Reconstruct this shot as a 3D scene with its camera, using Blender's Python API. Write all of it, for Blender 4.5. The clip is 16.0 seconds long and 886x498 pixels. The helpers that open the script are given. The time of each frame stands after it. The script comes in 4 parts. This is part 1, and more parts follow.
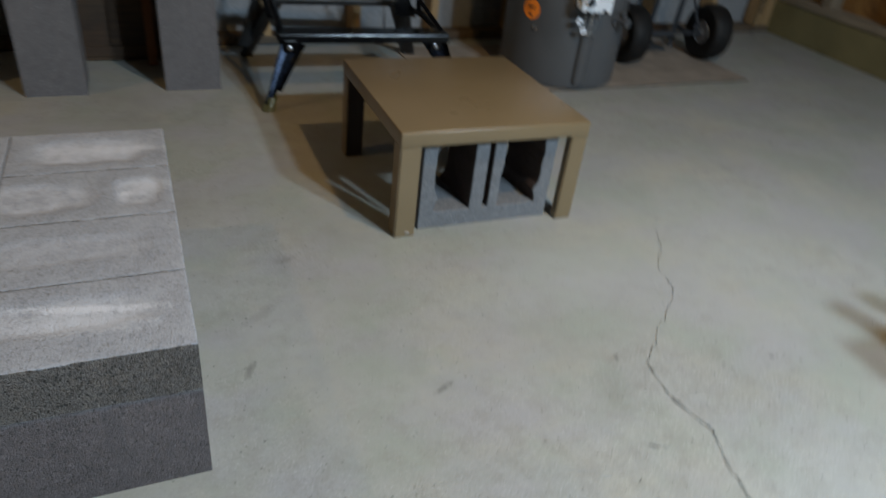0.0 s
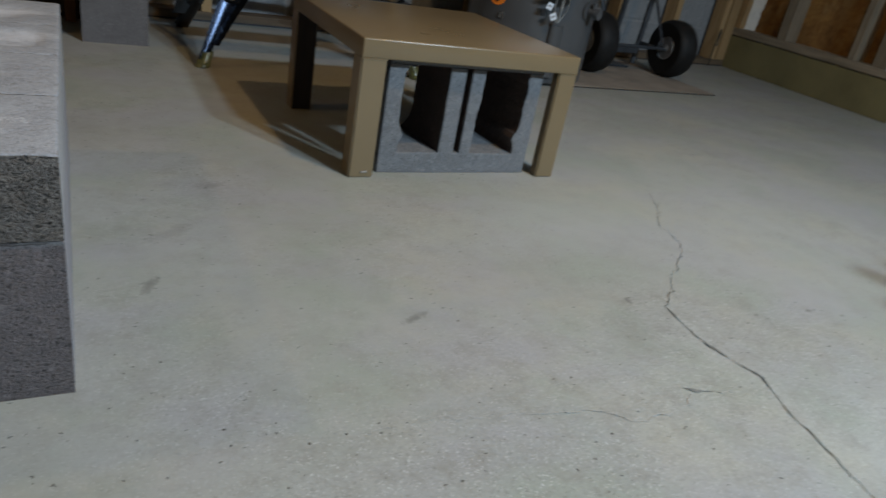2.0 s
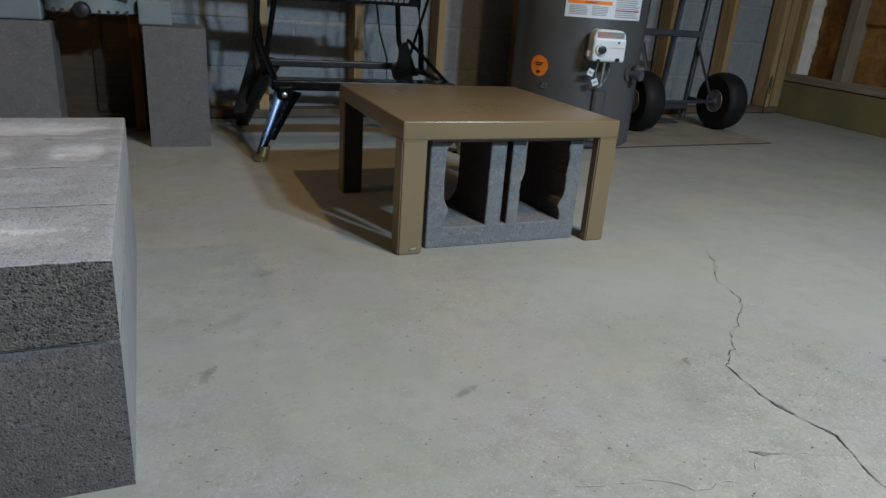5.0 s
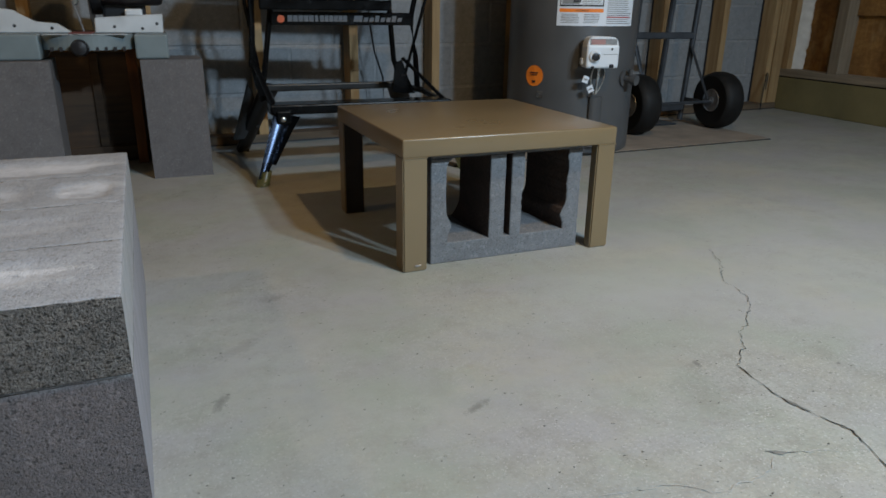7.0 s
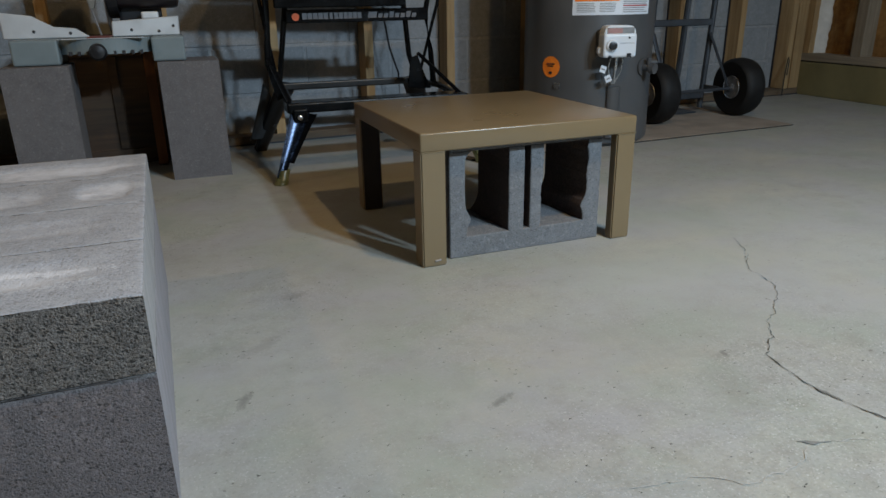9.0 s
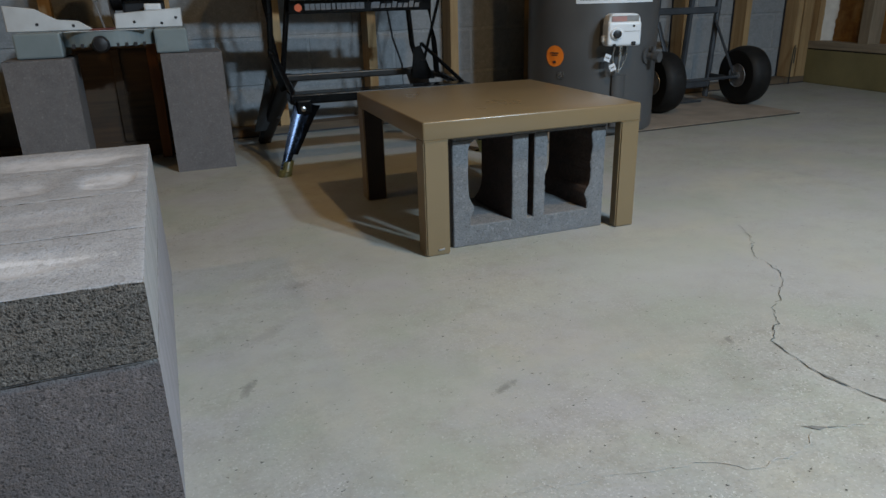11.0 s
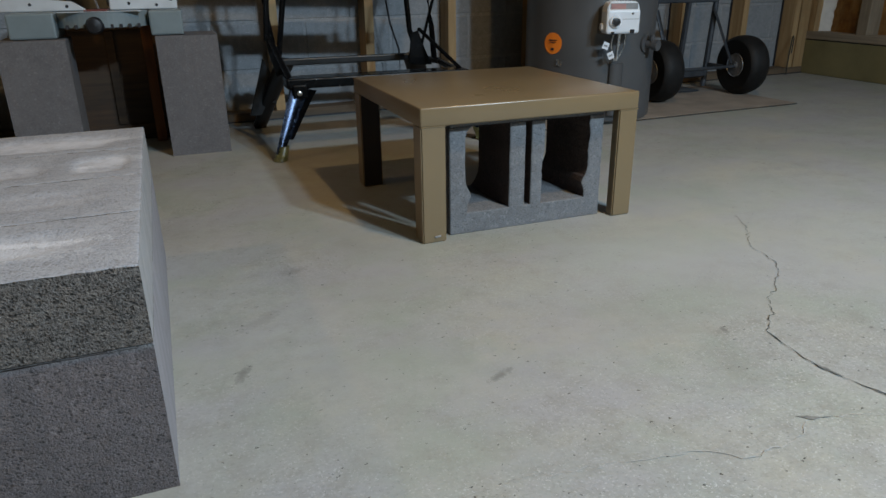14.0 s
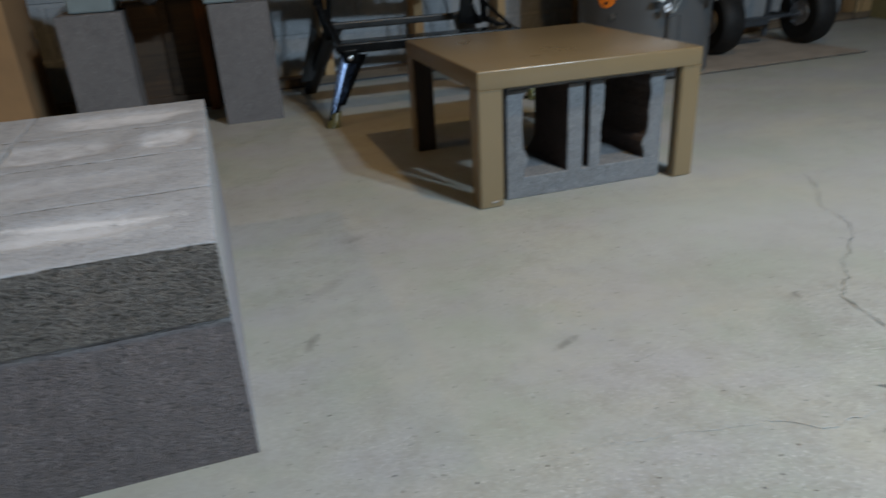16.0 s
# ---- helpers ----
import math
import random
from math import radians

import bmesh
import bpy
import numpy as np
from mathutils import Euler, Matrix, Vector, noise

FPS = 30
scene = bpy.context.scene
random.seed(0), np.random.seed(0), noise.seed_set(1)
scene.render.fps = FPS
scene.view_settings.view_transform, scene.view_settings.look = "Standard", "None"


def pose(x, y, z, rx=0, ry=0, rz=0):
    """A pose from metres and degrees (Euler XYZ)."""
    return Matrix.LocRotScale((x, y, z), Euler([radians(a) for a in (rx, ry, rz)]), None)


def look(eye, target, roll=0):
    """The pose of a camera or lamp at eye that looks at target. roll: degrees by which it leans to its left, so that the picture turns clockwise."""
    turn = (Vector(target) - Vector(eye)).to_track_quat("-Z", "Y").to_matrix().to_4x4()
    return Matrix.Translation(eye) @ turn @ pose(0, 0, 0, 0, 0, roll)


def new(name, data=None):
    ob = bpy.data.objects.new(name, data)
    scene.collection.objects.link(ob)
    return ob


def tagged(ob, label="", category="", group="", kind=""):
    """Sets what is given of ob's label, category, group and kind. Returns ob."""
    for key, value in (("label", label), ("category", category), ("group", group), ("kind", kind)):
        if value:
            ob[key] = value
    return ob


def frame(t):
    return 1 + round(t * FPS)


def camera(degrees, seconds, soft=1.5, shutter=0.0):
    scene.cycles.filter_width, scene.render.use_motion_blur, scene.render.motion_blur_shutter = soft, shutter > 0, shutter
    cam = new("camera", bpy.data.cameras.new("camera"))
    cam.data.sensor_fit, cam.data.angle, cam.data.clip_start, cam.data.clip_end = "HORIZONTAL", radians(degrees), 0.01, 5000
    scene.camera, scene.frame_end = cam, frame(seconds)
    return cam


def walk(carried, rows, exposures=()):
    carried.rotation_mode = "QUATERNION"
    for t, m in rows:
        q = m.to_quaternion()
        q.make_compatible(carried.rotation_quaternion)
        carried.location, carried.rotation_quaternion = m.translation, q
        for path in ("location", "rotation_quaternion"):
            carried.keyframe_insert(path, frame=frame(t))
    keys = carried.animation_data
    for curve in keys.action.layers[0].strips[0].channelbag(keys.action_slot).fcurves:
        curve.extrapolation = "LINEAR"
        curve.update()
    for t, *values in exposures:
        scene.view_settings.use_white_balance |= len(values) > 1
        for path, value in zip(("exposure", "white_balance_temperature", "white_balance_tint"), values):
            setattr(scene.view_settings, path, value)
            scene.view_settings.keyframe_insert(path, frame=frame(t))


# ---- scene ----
cam = camera(65.4, 16.0, 1.5, 0.5)

PATH = [
    (0, (-0.032, -0.121, 0.995), (0.653, 1.417, -0.085), 7.2),
    (0.2, (-0.055, -0.099, 0.947), (0.673, 1.373, -0.195), 5.1),
    (0.5, (-0.043, -0.086, 0.907), (0.673, 1.373, -0.258), 7.1),
    (0.7, (-0.032, -0.060, 0.859), (0.819, 1.445, -0.145), 14.7),
    (1, (-0.021, -0.034, 0.718), (0.887, 1.485, -0.215), 13.8),
    (1.2, (-0.010, -0.029, 0.633), (0.945, 1.476, -0.275), 14.6),
    (1.5, (0.009, -0.003, 0.572), (1.033, 1.496, -0.268), 13.7),
    (1.7, (0.001, -0.001, 0.562), (1.025, 1.553, -0.170), 13.3),
    (2, (0.008, 0.003, 0.554), (0.873, 1.588, -0.307), 10.9),
    (2.5, (0.024, 0.009, 0.536), (0.811, 1.638, -0.318), 9.4),
    (3, (0.038, 0.017, 0.531), (0.818, 1.663, -0.295), 7.3),
    (3.5, (0.036, 0.007, 0.543), (0.75, 1.672, -0.305), 3.8),
    (4, (0.039, -0.013, 0.562), (0.745, 1.701, -0.188), 3.7),
    (4.2, (0.042, -0.017, 0.573), (0.748, 1.714, -0.137), 4.6),
    (6.3, (0.030, -0.021, 0.562), (0.697, 1.729, -0.140), 3.3),
    (6.5, (0.03, -0.02, 0.567), (0.69, 1.73, -0.141), 3.3),
    (7, (0.039, -0.026, 0.577), (0.72, 1.732, -0.088), 0.8),
    (7.5, (0.038, -0.037, 0.589), (0.75, 1.718, -0.051), 0.8),
    (8, (0.041, -0.036, 0.594), (0.736, 1.728, -0.042), -1.1),
    (8.5, (0.039, -0.022, 0.58), (0.695, 1.757, -0.057), -0.5),
    (9, (0.04, -0.018, 0.57), (0.668, 1.756, -0.106), -1.0),
    (11.3, (0.047, -0.020, 0.560), (0.656, 1.752, -0.141), -1.5),
    (11.5, (0.049, -0.017, 0.563), (0.66, 1.748, -0.151), -1.2),
    (12, (0.046, -0.017, 0.561), (0.664, 1.742, -0.164), -0.9),
    (12.5, (0.045, -0.02, 0.563), (0.665, 1.735, -0.169), -0.9),
    (13, (0.045, -0.02, 0.564), (0.668, 1.734, -0.167), -0.5),
    (13.5, (0.044, -0.017, 0.561), (0.669, 1.738, -0.166), -0.7),
    (14, (0.043, -0.015, 0.558), (0.662, 1.742, -0.171), -0.8),
    (14.5, (0.045, -0.014, 0.56), (0.659, 1.743, -0.172), -1.5),
    (15, (0.049, -0.019, 0.561), (0.654, 1.737, -0.181), -1.6),
    (15.5, (0.045, -0.019, 0.56), (0.637, 1.73, -0.209), -1.4),
    (15.8, (0.035, -0.011, 0.555), (0.607, 1.738, -0.230), -1.7),
    (16, (0.02, 0.002, 0.57), (0.496, 1.758, -0.262), -3.3),
]
walk(cam, [(t, look(eye, target, roll)) for t, eye, target, roll in PATH],
     [(0, -0.05), (0.5, -0.09), (1.5, -0.17), (3.5, -0.17), (4.2, -0.11), (6.5, 0.0), (16, 0.0)])

# ---- light ----
world = bpy.data.worlds.new("night")
scene.world = world
world.use_nodes = True
world.node_tree.nodes["Background"].inputs[0].default_value = (0.02, 0.025, 0.035, 1)
world.node_tree.nodes["Background"].inputs[1].default_value = 0.02


def lamp(name, place, watts, colour, size, turn=(0, 0)):
    d = bpy.data.lights.new(name, "AREA")
    d.energy, d.color = watts, colour
    d.shape, d.size = "DISK", size  # flat round lamp that shines down
    ob = new(name, d)
    ob.matrix_basis = pose(*place, *turn, 0)
    return ob


COOL = (0.754, 1.000, 1.226)
WARM = (1.0, 0.64, 0.27)
BULB_A = (2.06, -1.32, 2.28)
BULB_B = (1.64, -1.38, 2.28)
BULB_C = (1.12, 0.50, 2.28)
BULB_D = (-1.80, 1.56, 2.28)
lamp("cool_ceiling_light", BULB_A, 79, COOL, 0.18, (9, 26))
lamp("cool_ceiling_light", BULB_B, 79, COOL, 0.18, (9, 26))
lamp("warm_ceiling_light", BULB_C, 22, WARM, 0.10)
lamp("warm_ceiling_light", BULB_D, 11, WARM, 0.14)
scene.view_settings.exposure = 0.0

# ---- materials ----


class Nodes:
    """A short way to write a node material."""

    def __init__(self, name, rough=0.6, metal=0.0):
        self.m = bpy.data.materials.new(name)
        self.m.use_nodes = True
        self.t = self.m.node_tree
        self.b = self.t.nodes["Principled BSDF"]
        self.b.inputs["Roughness"].default_value = rough
        self.b.inputs["Metallic"].default_value = metal
        self.co = self.node("ShaderNodeTexCoord").outputs["Object"]

    def node(self, kind, **inputs):
        n = self.t.nodes.new(kind)
        for k, v in inputs.items():
            self.put(n.inputs[k.replace("_", " ")], v)
        return n

    def put(self, socket, v):
        if isinstance(v, bpy.types.NodeSocket):
            self.t.links.new(v, socket)
        elif isinstance(v, tuple) and len(v) == 3 and socket.type == "RGBA":
            socket.default_value = (*v, 1)
        else:
            socket.default_value = v

    def world(self):
        self.co = self.node("ShaderNodeNewGeometry").outputs["Position"]
        return self

    def noise(self, scale, detail=4, rough=0.55, co=None, stretch=None):
        co = co or self.co
        if stretch:
            mp = self.node("ShaderNodeMapping", Vector=co)
            mp.inputs["Scale"].default_value = stretch
            co = mp.outputs[0]
        return self.node("ShaderNodeTexNoise", Vector=co, Scale=scale, Detail=detail, Roughness=rough).outputs["Fac"]

    def voronoi(self, scale, feature="F1", out="Distance", co=None, metric="EUCLIDEAN"):
        n = self.node("ShaderNodeTexVoronoi", Vector=co or self.co, Scale=scale)
        n.feature, n.distance = feature, metric
        if metric == "MANHATTAN":  # chips in a flat floor
            n.voronoi_dimensions = "2D"
        return n.outputs[out]

    def ramp(self, fac, stops):
        n = self.node("ShaderNodeValToRGB", Fac=fac)
        e = n.color_ramp.elements
        while len(e) < len(stops):
            e.new(0.5)
        for el, (p, c) in zip(e, stops):
            el.position = p
            el.color = (c, c, c, 1) if isinstance(c, (int, float)) else (*c, 1)
        return n.outputs[0]

    def math(self, op, a, b=0.0, clamp=False):
        n = self.node("ShaderNodeMath")
        n.operation, n.use_clamp = op, clamp
        self.put(n.inputs[0], a)
        self.put(n.inputs[1], b)
        return n.outputs[0]

    def mix(self, fac, a, b, blend="MIX"):
        n = self.node("ShaderNodeMix")
        n.data_type, n.blend_type = "RGBA", blend
        self.put(n.inputs[0], fac)
        self.put(n.inputs[6], a)
        self.put(n.inputs[7], b)
        return n.outputs[2]

    def bump(self, height, strength=0.5, distance=0.002, after=None):
        n = self.node("ShaderNodeBump", Height=height, Strength=strength, Distance=distance)
        if after is not None:
            self.put(n.inputs["Normal"], after)
        self.put(self.b.inputs["Normal"], n.outputs[0])
        return n.outputs[0]

    def colour(self, c):
        self.put(self.b.inputs["Base Color"], c)
        return self

    def random(self):
        return self.node("ShaderNodeObjectInfo").outputs["Random"]


K = 0.72  # grime of an old cellar: bare surfaces reflect this share of a clean one


def grimy(c):
    return tuple(K * v for v in c)


def concrete_floor():
    n = Nodes("concrete_floor", 0.62).world()
    warp = n.node("ShaderNodeVectorMath")
    n.put(warp.inputs[0], n.co)
    bend = n.node("ShaderNodeTexNoise", Vector=n.co, Scale=60.0, Detail=2.0)
    scaled = n.node("ShaderNodeVectorMath")
    scaled.operation = "SCALE"
    n.put(scaled.inputs[0], bend.outputs["Color"])
    scaled.inputs["Scale"].default_value = 0.011
    n.put(warp.inputs[1], scaled.outputs[0])
    wco = warp.outputs[0]
    warp2 = n.node("ShaderNodeVectorMath")
    bend2 = n.node("ShaderNodeTexNoise", Vector=n.co, Scale=380.0, Detail=3.0)
    scaled2 = n.node("ShaderNodeVectorMath")
    scaled2.operation = "SCALE"
    n.put(scaled2.inputs[0], bend2.outputs["Color"])
    scaled2.inputs["Scale"].default_value = 0.0065
    n.put(warp2.inputs[0], wco)
    n.put(warp2.inputs[1], scaled2.outputs[0])
    pco = warp2.outputs[0]
    big = n.noise(1.3, 5, 0.6)
    mid = n.noise(5.0, 7, 0.66)
    fine = n.noise(140, 5, 0.75)
    base = n.ramp(big, [(0.32, (0.252, 0.251, 0.228)), (0.5, (0.310, 0.311, 0.291)), (0.68, (0.346, 0.348, 0.331))])
    base = n.mix(n.ramp(mid, [(0.42, 0.0), (0.66, 0.45)]), base, (0.262, 0.260, 0.236))
    # cast in patches: cream, greenish, lilac
    base = n.mix(n.ramp(n.noise(3.1, 6, 0.65, stretch=(0.9, 1.12, 1.0)), [(0.46, 0.0), (0.64, 0.65)]), base, (0.335, 0.319, 0.262))
    base = n.mix(n.ramp(n.noise(4.3, 6, 0.65, stretch=(1.0, 0.8, 1.3)), [(0.46, 0.0), (0.60, 0.75)]), base, (0.264, 0.283, 0.243))
    base = n.mix(n.ramp(n.noise(3.7, 6, 0.6, stretch=(0.8, 1.2, 1.0)), [(0.46, 0.0), (0.63, 0.7)]), base, (0.298, 0.291, 0.303))
    near = n.node("ShaderNodeMapping", Vector=n.co)
    near.vector_type = "TEXTURE"
    near.inputs["Location"].default_value = (0.72, 0.45, 0)
    near.inputs["Scale"].default_value = (0.75, 0.42, 1)
    trodden = n.node("ShaderNodeVectorMath", Vector=near.outputs[0])
    trodden.operation = "LENGTH"
    trod = n.ramp(n.math("ADD", trodden.outputs["Value"], n.math("MULTIPLY", n.math("SUBTRACT", mid, 0.5), 1.6)), [(0.45, 0.5), (1.25, 0.0)])
    worn = n.math("ADD", n.math("MULTIPLY", n.ramp(n.noise(2.1, 5, 0.6), [(0.42, 0.12), (0.60, 0.8)]), 0.75), trod, True)
    blotch = n.ramp(n.noise(19, 7, 0.75), [(0.47, 0.0), (0.64, 0.6)])
    base = n.mix(n.math("MULTIPLY", blotch, n.math("ADD", worn, 0.25, True)), base, (0.218, 0.208, 0.182))
    base = n.mix(n.math("MULTIPLY", n.ramp(fine, [(0.38, 1.0), (0.52, 0.0)]), n.math("MULTIPLY", worn, 0.42)), base, (0.16, 0.155, 0.14))
    # aggregate: pale and dark grains where the skin is worn
    pale = n.math("MULTIPLY", n.ramp(n.voronoi(250, out="Color", co=pco), [(0.62, 0.0), (0.76, 1.0)]), n.ramp(n.voronoi(250, co=pco), [(0.2, 1.0), (0.5, 0.0)]))
    base = n.mix(n.math("MULTIPLY", pale, n.math("MULTIPLY", worn, 0.6)), base, (0.50, 0.495, 0.49))
    dark = n.math("MULTIPLY", n.ramp(n.voronoi(170, out="Color", co=wco), [(0.72, 0.0), (0.80, 1.0)]), n.ramp(n.voronoi(170, co=wco), [(0.16, 1.0), (0.42, 0.0)]))
    base = n.mix(n.math("MULTIPLY", dark, n.math("MULTIPLY", worn, 0.5)), base, (0.15, 0.14, 0.125))
    def chips(scale, share, size, co):
        pick = n.ramp(n.voronoi(scale, out="Color", co=co, metric="MANHATTAN"), [(share, 0.0), (share + 0.01, 1.0)])
        return n.math("MULTIPLY", pick, n.ramp(n.voronoi(scale, co=co, metric="MANHATTAN"), [(size * 0.7, 1.0), (size, 0.0)]))

    def skewed(turn, sx, sy):
        mp = n.node("ShaderNodeMapping", Vector=pco)
        mp.inputs["Rotation"].default_value = (0, 0, radians(turn))
        mp.inputs["Scale"].default_value = (sx, sy, 1)
        return mp.outputs[0]

    flake = n.math("MAXIMUM", chips(105, 0.70, 0.20, skewed(25, 1.0, 1.5)), chips(150, 0.68, 0.26, skewed(70, 1.3, 1.0)))
    sparse = n.ramp(n.noise(13, 5, 0.8), [(0.40, 0.15), (0.62, 0.72)])
    stone = n.mix(n.ramp(n.noise(70, 2, 0.5), [(0.45, 0.0), (0.56, 1.0)]), (0.60, 0.60, 0.59), (0.40, 0.385, 0.355))
    base = n.mix(n.math("MULTIPLY", flake, n.math("MULTIPLY", worn, sparse)), base, stone)
    pits = n.math("MAXIMUM", chips(34, 0.84, 0.12, skewed(15, 1.0, 2.1)), chips(61, 0.84, 0.13, skewed(-50, 1.0, 1.6)))
    small = n.math("MAXIMUM", chips(97, 0.82, 0.13, skewed(40, 1.5, 1.0)), chips(131, 0.80, 0.17, skewed(0, 1.0, 1.4)))
    pit = n.math("MAXIMUM", n.math("MULTIPLY", pits, n.math("ADD", 0.5, worn)), n.math("MULTIPLY", small, n.math("MULTIPLY", worn, 0.7)), True)
    base = n.mix(n.math("MULTIPLY", pit, 0.96), base, (0.030, 0.027, 0.023))
    # paler areas: place, turn, half length, half width, strength
    # the first and largest is lamplight put into the floor colour
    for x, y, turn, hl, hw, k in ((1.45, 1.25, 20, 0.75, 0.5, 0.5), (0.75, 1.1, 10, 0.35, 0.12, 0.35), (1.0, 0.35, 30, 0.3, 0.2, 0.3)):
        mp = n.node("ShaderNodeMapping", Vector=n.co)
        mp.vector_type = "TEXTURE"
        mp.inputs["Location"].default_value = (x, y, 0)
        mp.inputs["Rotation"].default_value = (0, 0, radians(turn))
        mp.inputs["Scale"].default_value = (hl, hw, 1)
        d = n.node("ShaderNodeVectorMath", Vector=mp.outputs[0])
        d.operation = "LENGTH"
        pale_mask = n.ramp(n.math("ADD", d.outputs["Value"], n.math("MULTIPLY", n.math("SUBTRACT", big, 0.5), 2.2)), [(0.35, 1.0), (1.15, 0.0)])
        base = n.mix(n.math("MULTIPLY", pale_mask, k), base, n.mix(0.5, base, (0.42, 0.445, 0.425)))
    # scuffs: place, turn, half length, half width, depth of tone
    ragged = n.math("ADD", n.math("MULTIPLY", n.noise(28, 4, 0.7), 0.6), n.math("MULTIPLY", n.noise(140, 4, 0.75), 0.6))
    for x, y, turn, hl, hw, tone in ((0.420, 0.806, 30, 0.028, 0.0085, 0.6), (0.056, 0.948, 66, 0.026, 0.010, 0.55), (0.833, 0.803, 88, 0.013, 0.005, 0.6),
                                     (1.205, 0.717, 10, 0.008, 0.006, 0.9), (1.27, 0.69, 30, 0.006, 0.004, 0.7), 
                                     (1.069, 0.721, 10, 0.006, 0.003, 0.9), (0.892, 0.748, 20, 0.005, 0.003, 0.8), (0.185, 1.324, 20, 0.035, 0.016, 0.3), (0.80, 0.72, 25, 0.13, 0.07, 0.12), (0.10, 1.12, 40, 0.05, 0.02, 0.25)):
        mp = n.node("ShaderNodeMapping", Vector=n.co)
        mp.vector_type = "TEXTURE"
        mp.inputs["Location"].default_value = (x, y, 0)
        mp.inputs["Rotation"].default_value = (0, 0, radians(turn))
        mp.inputs["Scale"].default_value = (hl, hw, 1)
        d = n.node("ShaderNodeVectorMath", Vector=mp.outputs[0])
        d.operation = "LENGTH"
        spot = n.ramp(n.math("ADD", d.outputs["Value"], n.math("MULTIPLY", n.math("SUBTRACT", ragged, 0.60), 3.0)), [(0.3, 1.0), (0.9, 0.45), (1.35, 0.0)])
        base = n.mix(n.math("MULTIPLY", spot, tone), base, (0.12, 0.116, 0.11))
    n.colour(base)
    n.put(n.b.inputs["Roughness"], n.ramp(mid, [(0.3, 0.5), (0.7, 0.72)]))
    h = n.math("ADD", n.math("MULTIPLY", fine, 0.5), n.math("MULTIPLY", pit, -1.2))
    n.bump(h, 0.3, 0.002)
    return n.m


def block_material(name, dark, pale, grit=1.0, bloom=0.0, end=None, dust=0.0):
    """Cast concrete: gritty, with pits. bloom: lime on the moulded top; end: a smoother tone on faces towards +x, paler
    because their lit look is put into the colour.
    """
    dark, pale, end = grimy(dark), grimy(pale), grimy(end) if end else None
    n = Nodes(name, 0.92)
    low = n.node("ShaderNodeSeparateXYZ", Vector=n.co).outputs["Z"]
    rnd = n.random()
    off = n.node("ShaderNodeVectorMath")
    n.put(off.inputs[0], n.co)
    n.put(off.inputs[1], n.node("ShaderNodeCombineXYZ", X=n.math("MULTIPLY", rnd, 37.0), Y=rnd).outputs[0])
    n.co = off.outputs[0]
    fine = n.noise(300, 4, 0.75)
    mid = n.noise(38, 5, 0.65)
    big = n.noise(6, 5, 0.6)
    grains = n.voronoi(210, out="Color")
    c = n.mix(n.ramp(fine, [(0.38, 0.0), (0.62, 1.0)]), dark, pale)
    c = n.mix(n.ramp(grains, [(0.75, 0.0), (0.95, 0.5)]), c, tuple(min(1, 1.5 * v) for v in pale))
    c = n.mix(n.ramp(mid, [(0.40, 0.0), (0.72, 0.45)]), c, tuple(0.6 * v for v in dark))
    c = n.mix(n.ramp(big, [(0.42, 0.0), (0.75, 0.4)]), c, pale)
    tint = n.voronoi(130, out="Color")
    c = n.mix(n.math("MULTIPLY", n.ramp(tint, [(0.30, 1.0), (0.42, 0.0)]), 0.16 * min(1, grit)), c, (pale[0] * 1.05, pale[1] * 0.92, pale[2] * 0.78))
    c = n.mix(n.math("MULTIPLY", n.ramp(tint, [(0.62, 0.0), (0.74, 1.0)]), 0.12 * min(1, grit)), c, (dark[0] * 1.2, dark[1] * 1.35, dark[2] * 1.6))
    gap = n.math("ADD", n.math("MULTIPLY", n.noise(165, 3, 0.6, stretch=(0.75, 1.0, 1.35)), 0.85), n.math("MULTIPLY", n.voronoi(230), 0.30))
    c = n.mix(n.math("MULTIPLY", n.ramp(gap, [(0.40, 1.0), (0.50, 0.0)]), 0.85 * min(1, grit)), c, tuple(0.18 * v for v in dark))
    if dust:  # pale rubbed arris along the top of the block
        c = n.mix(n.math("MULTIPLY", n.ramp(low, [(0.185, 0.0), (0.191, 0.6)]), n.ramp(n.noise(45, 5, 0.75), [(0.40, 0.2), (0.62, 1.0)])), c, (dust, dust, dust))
    rough_part = 1.0
    nrm = n.node("ShaderNodeSeparateXYZ", Vector=n.node("ShaderNodeNewGeometry").outputs["Normal"])
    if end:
        # faces turned to +x: smoother, and paler with the lamplight they catch painted in
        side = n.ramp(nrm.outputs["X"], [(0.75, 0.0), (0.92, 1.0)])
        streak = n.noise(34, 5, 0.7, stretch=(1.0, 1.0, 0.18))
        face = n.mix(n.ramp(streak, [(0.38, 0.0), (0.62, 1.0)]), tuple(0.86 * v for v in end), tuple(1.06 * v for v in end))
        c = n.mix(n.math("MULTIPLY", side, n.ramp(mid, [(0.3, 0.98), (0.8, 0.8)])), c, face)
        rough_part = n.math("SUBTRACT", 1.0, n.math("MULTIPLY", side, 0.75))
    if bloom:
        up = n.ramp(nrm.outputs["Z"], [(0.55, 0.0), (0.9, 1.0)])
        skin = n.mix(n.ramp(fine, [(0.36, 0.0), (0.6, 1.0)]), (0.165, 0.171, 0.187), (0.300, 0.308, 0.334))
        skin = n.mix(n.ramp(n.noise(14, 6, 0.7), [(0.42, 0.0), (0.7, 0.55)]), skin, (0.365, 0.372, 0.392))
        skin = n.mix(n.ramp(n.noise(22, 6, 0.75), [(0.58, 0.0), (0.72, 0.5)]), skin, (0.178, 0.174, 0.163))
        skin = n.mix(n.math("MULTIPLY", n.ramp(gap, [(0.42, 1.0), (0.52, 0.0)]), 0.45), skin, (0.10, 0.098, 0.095))
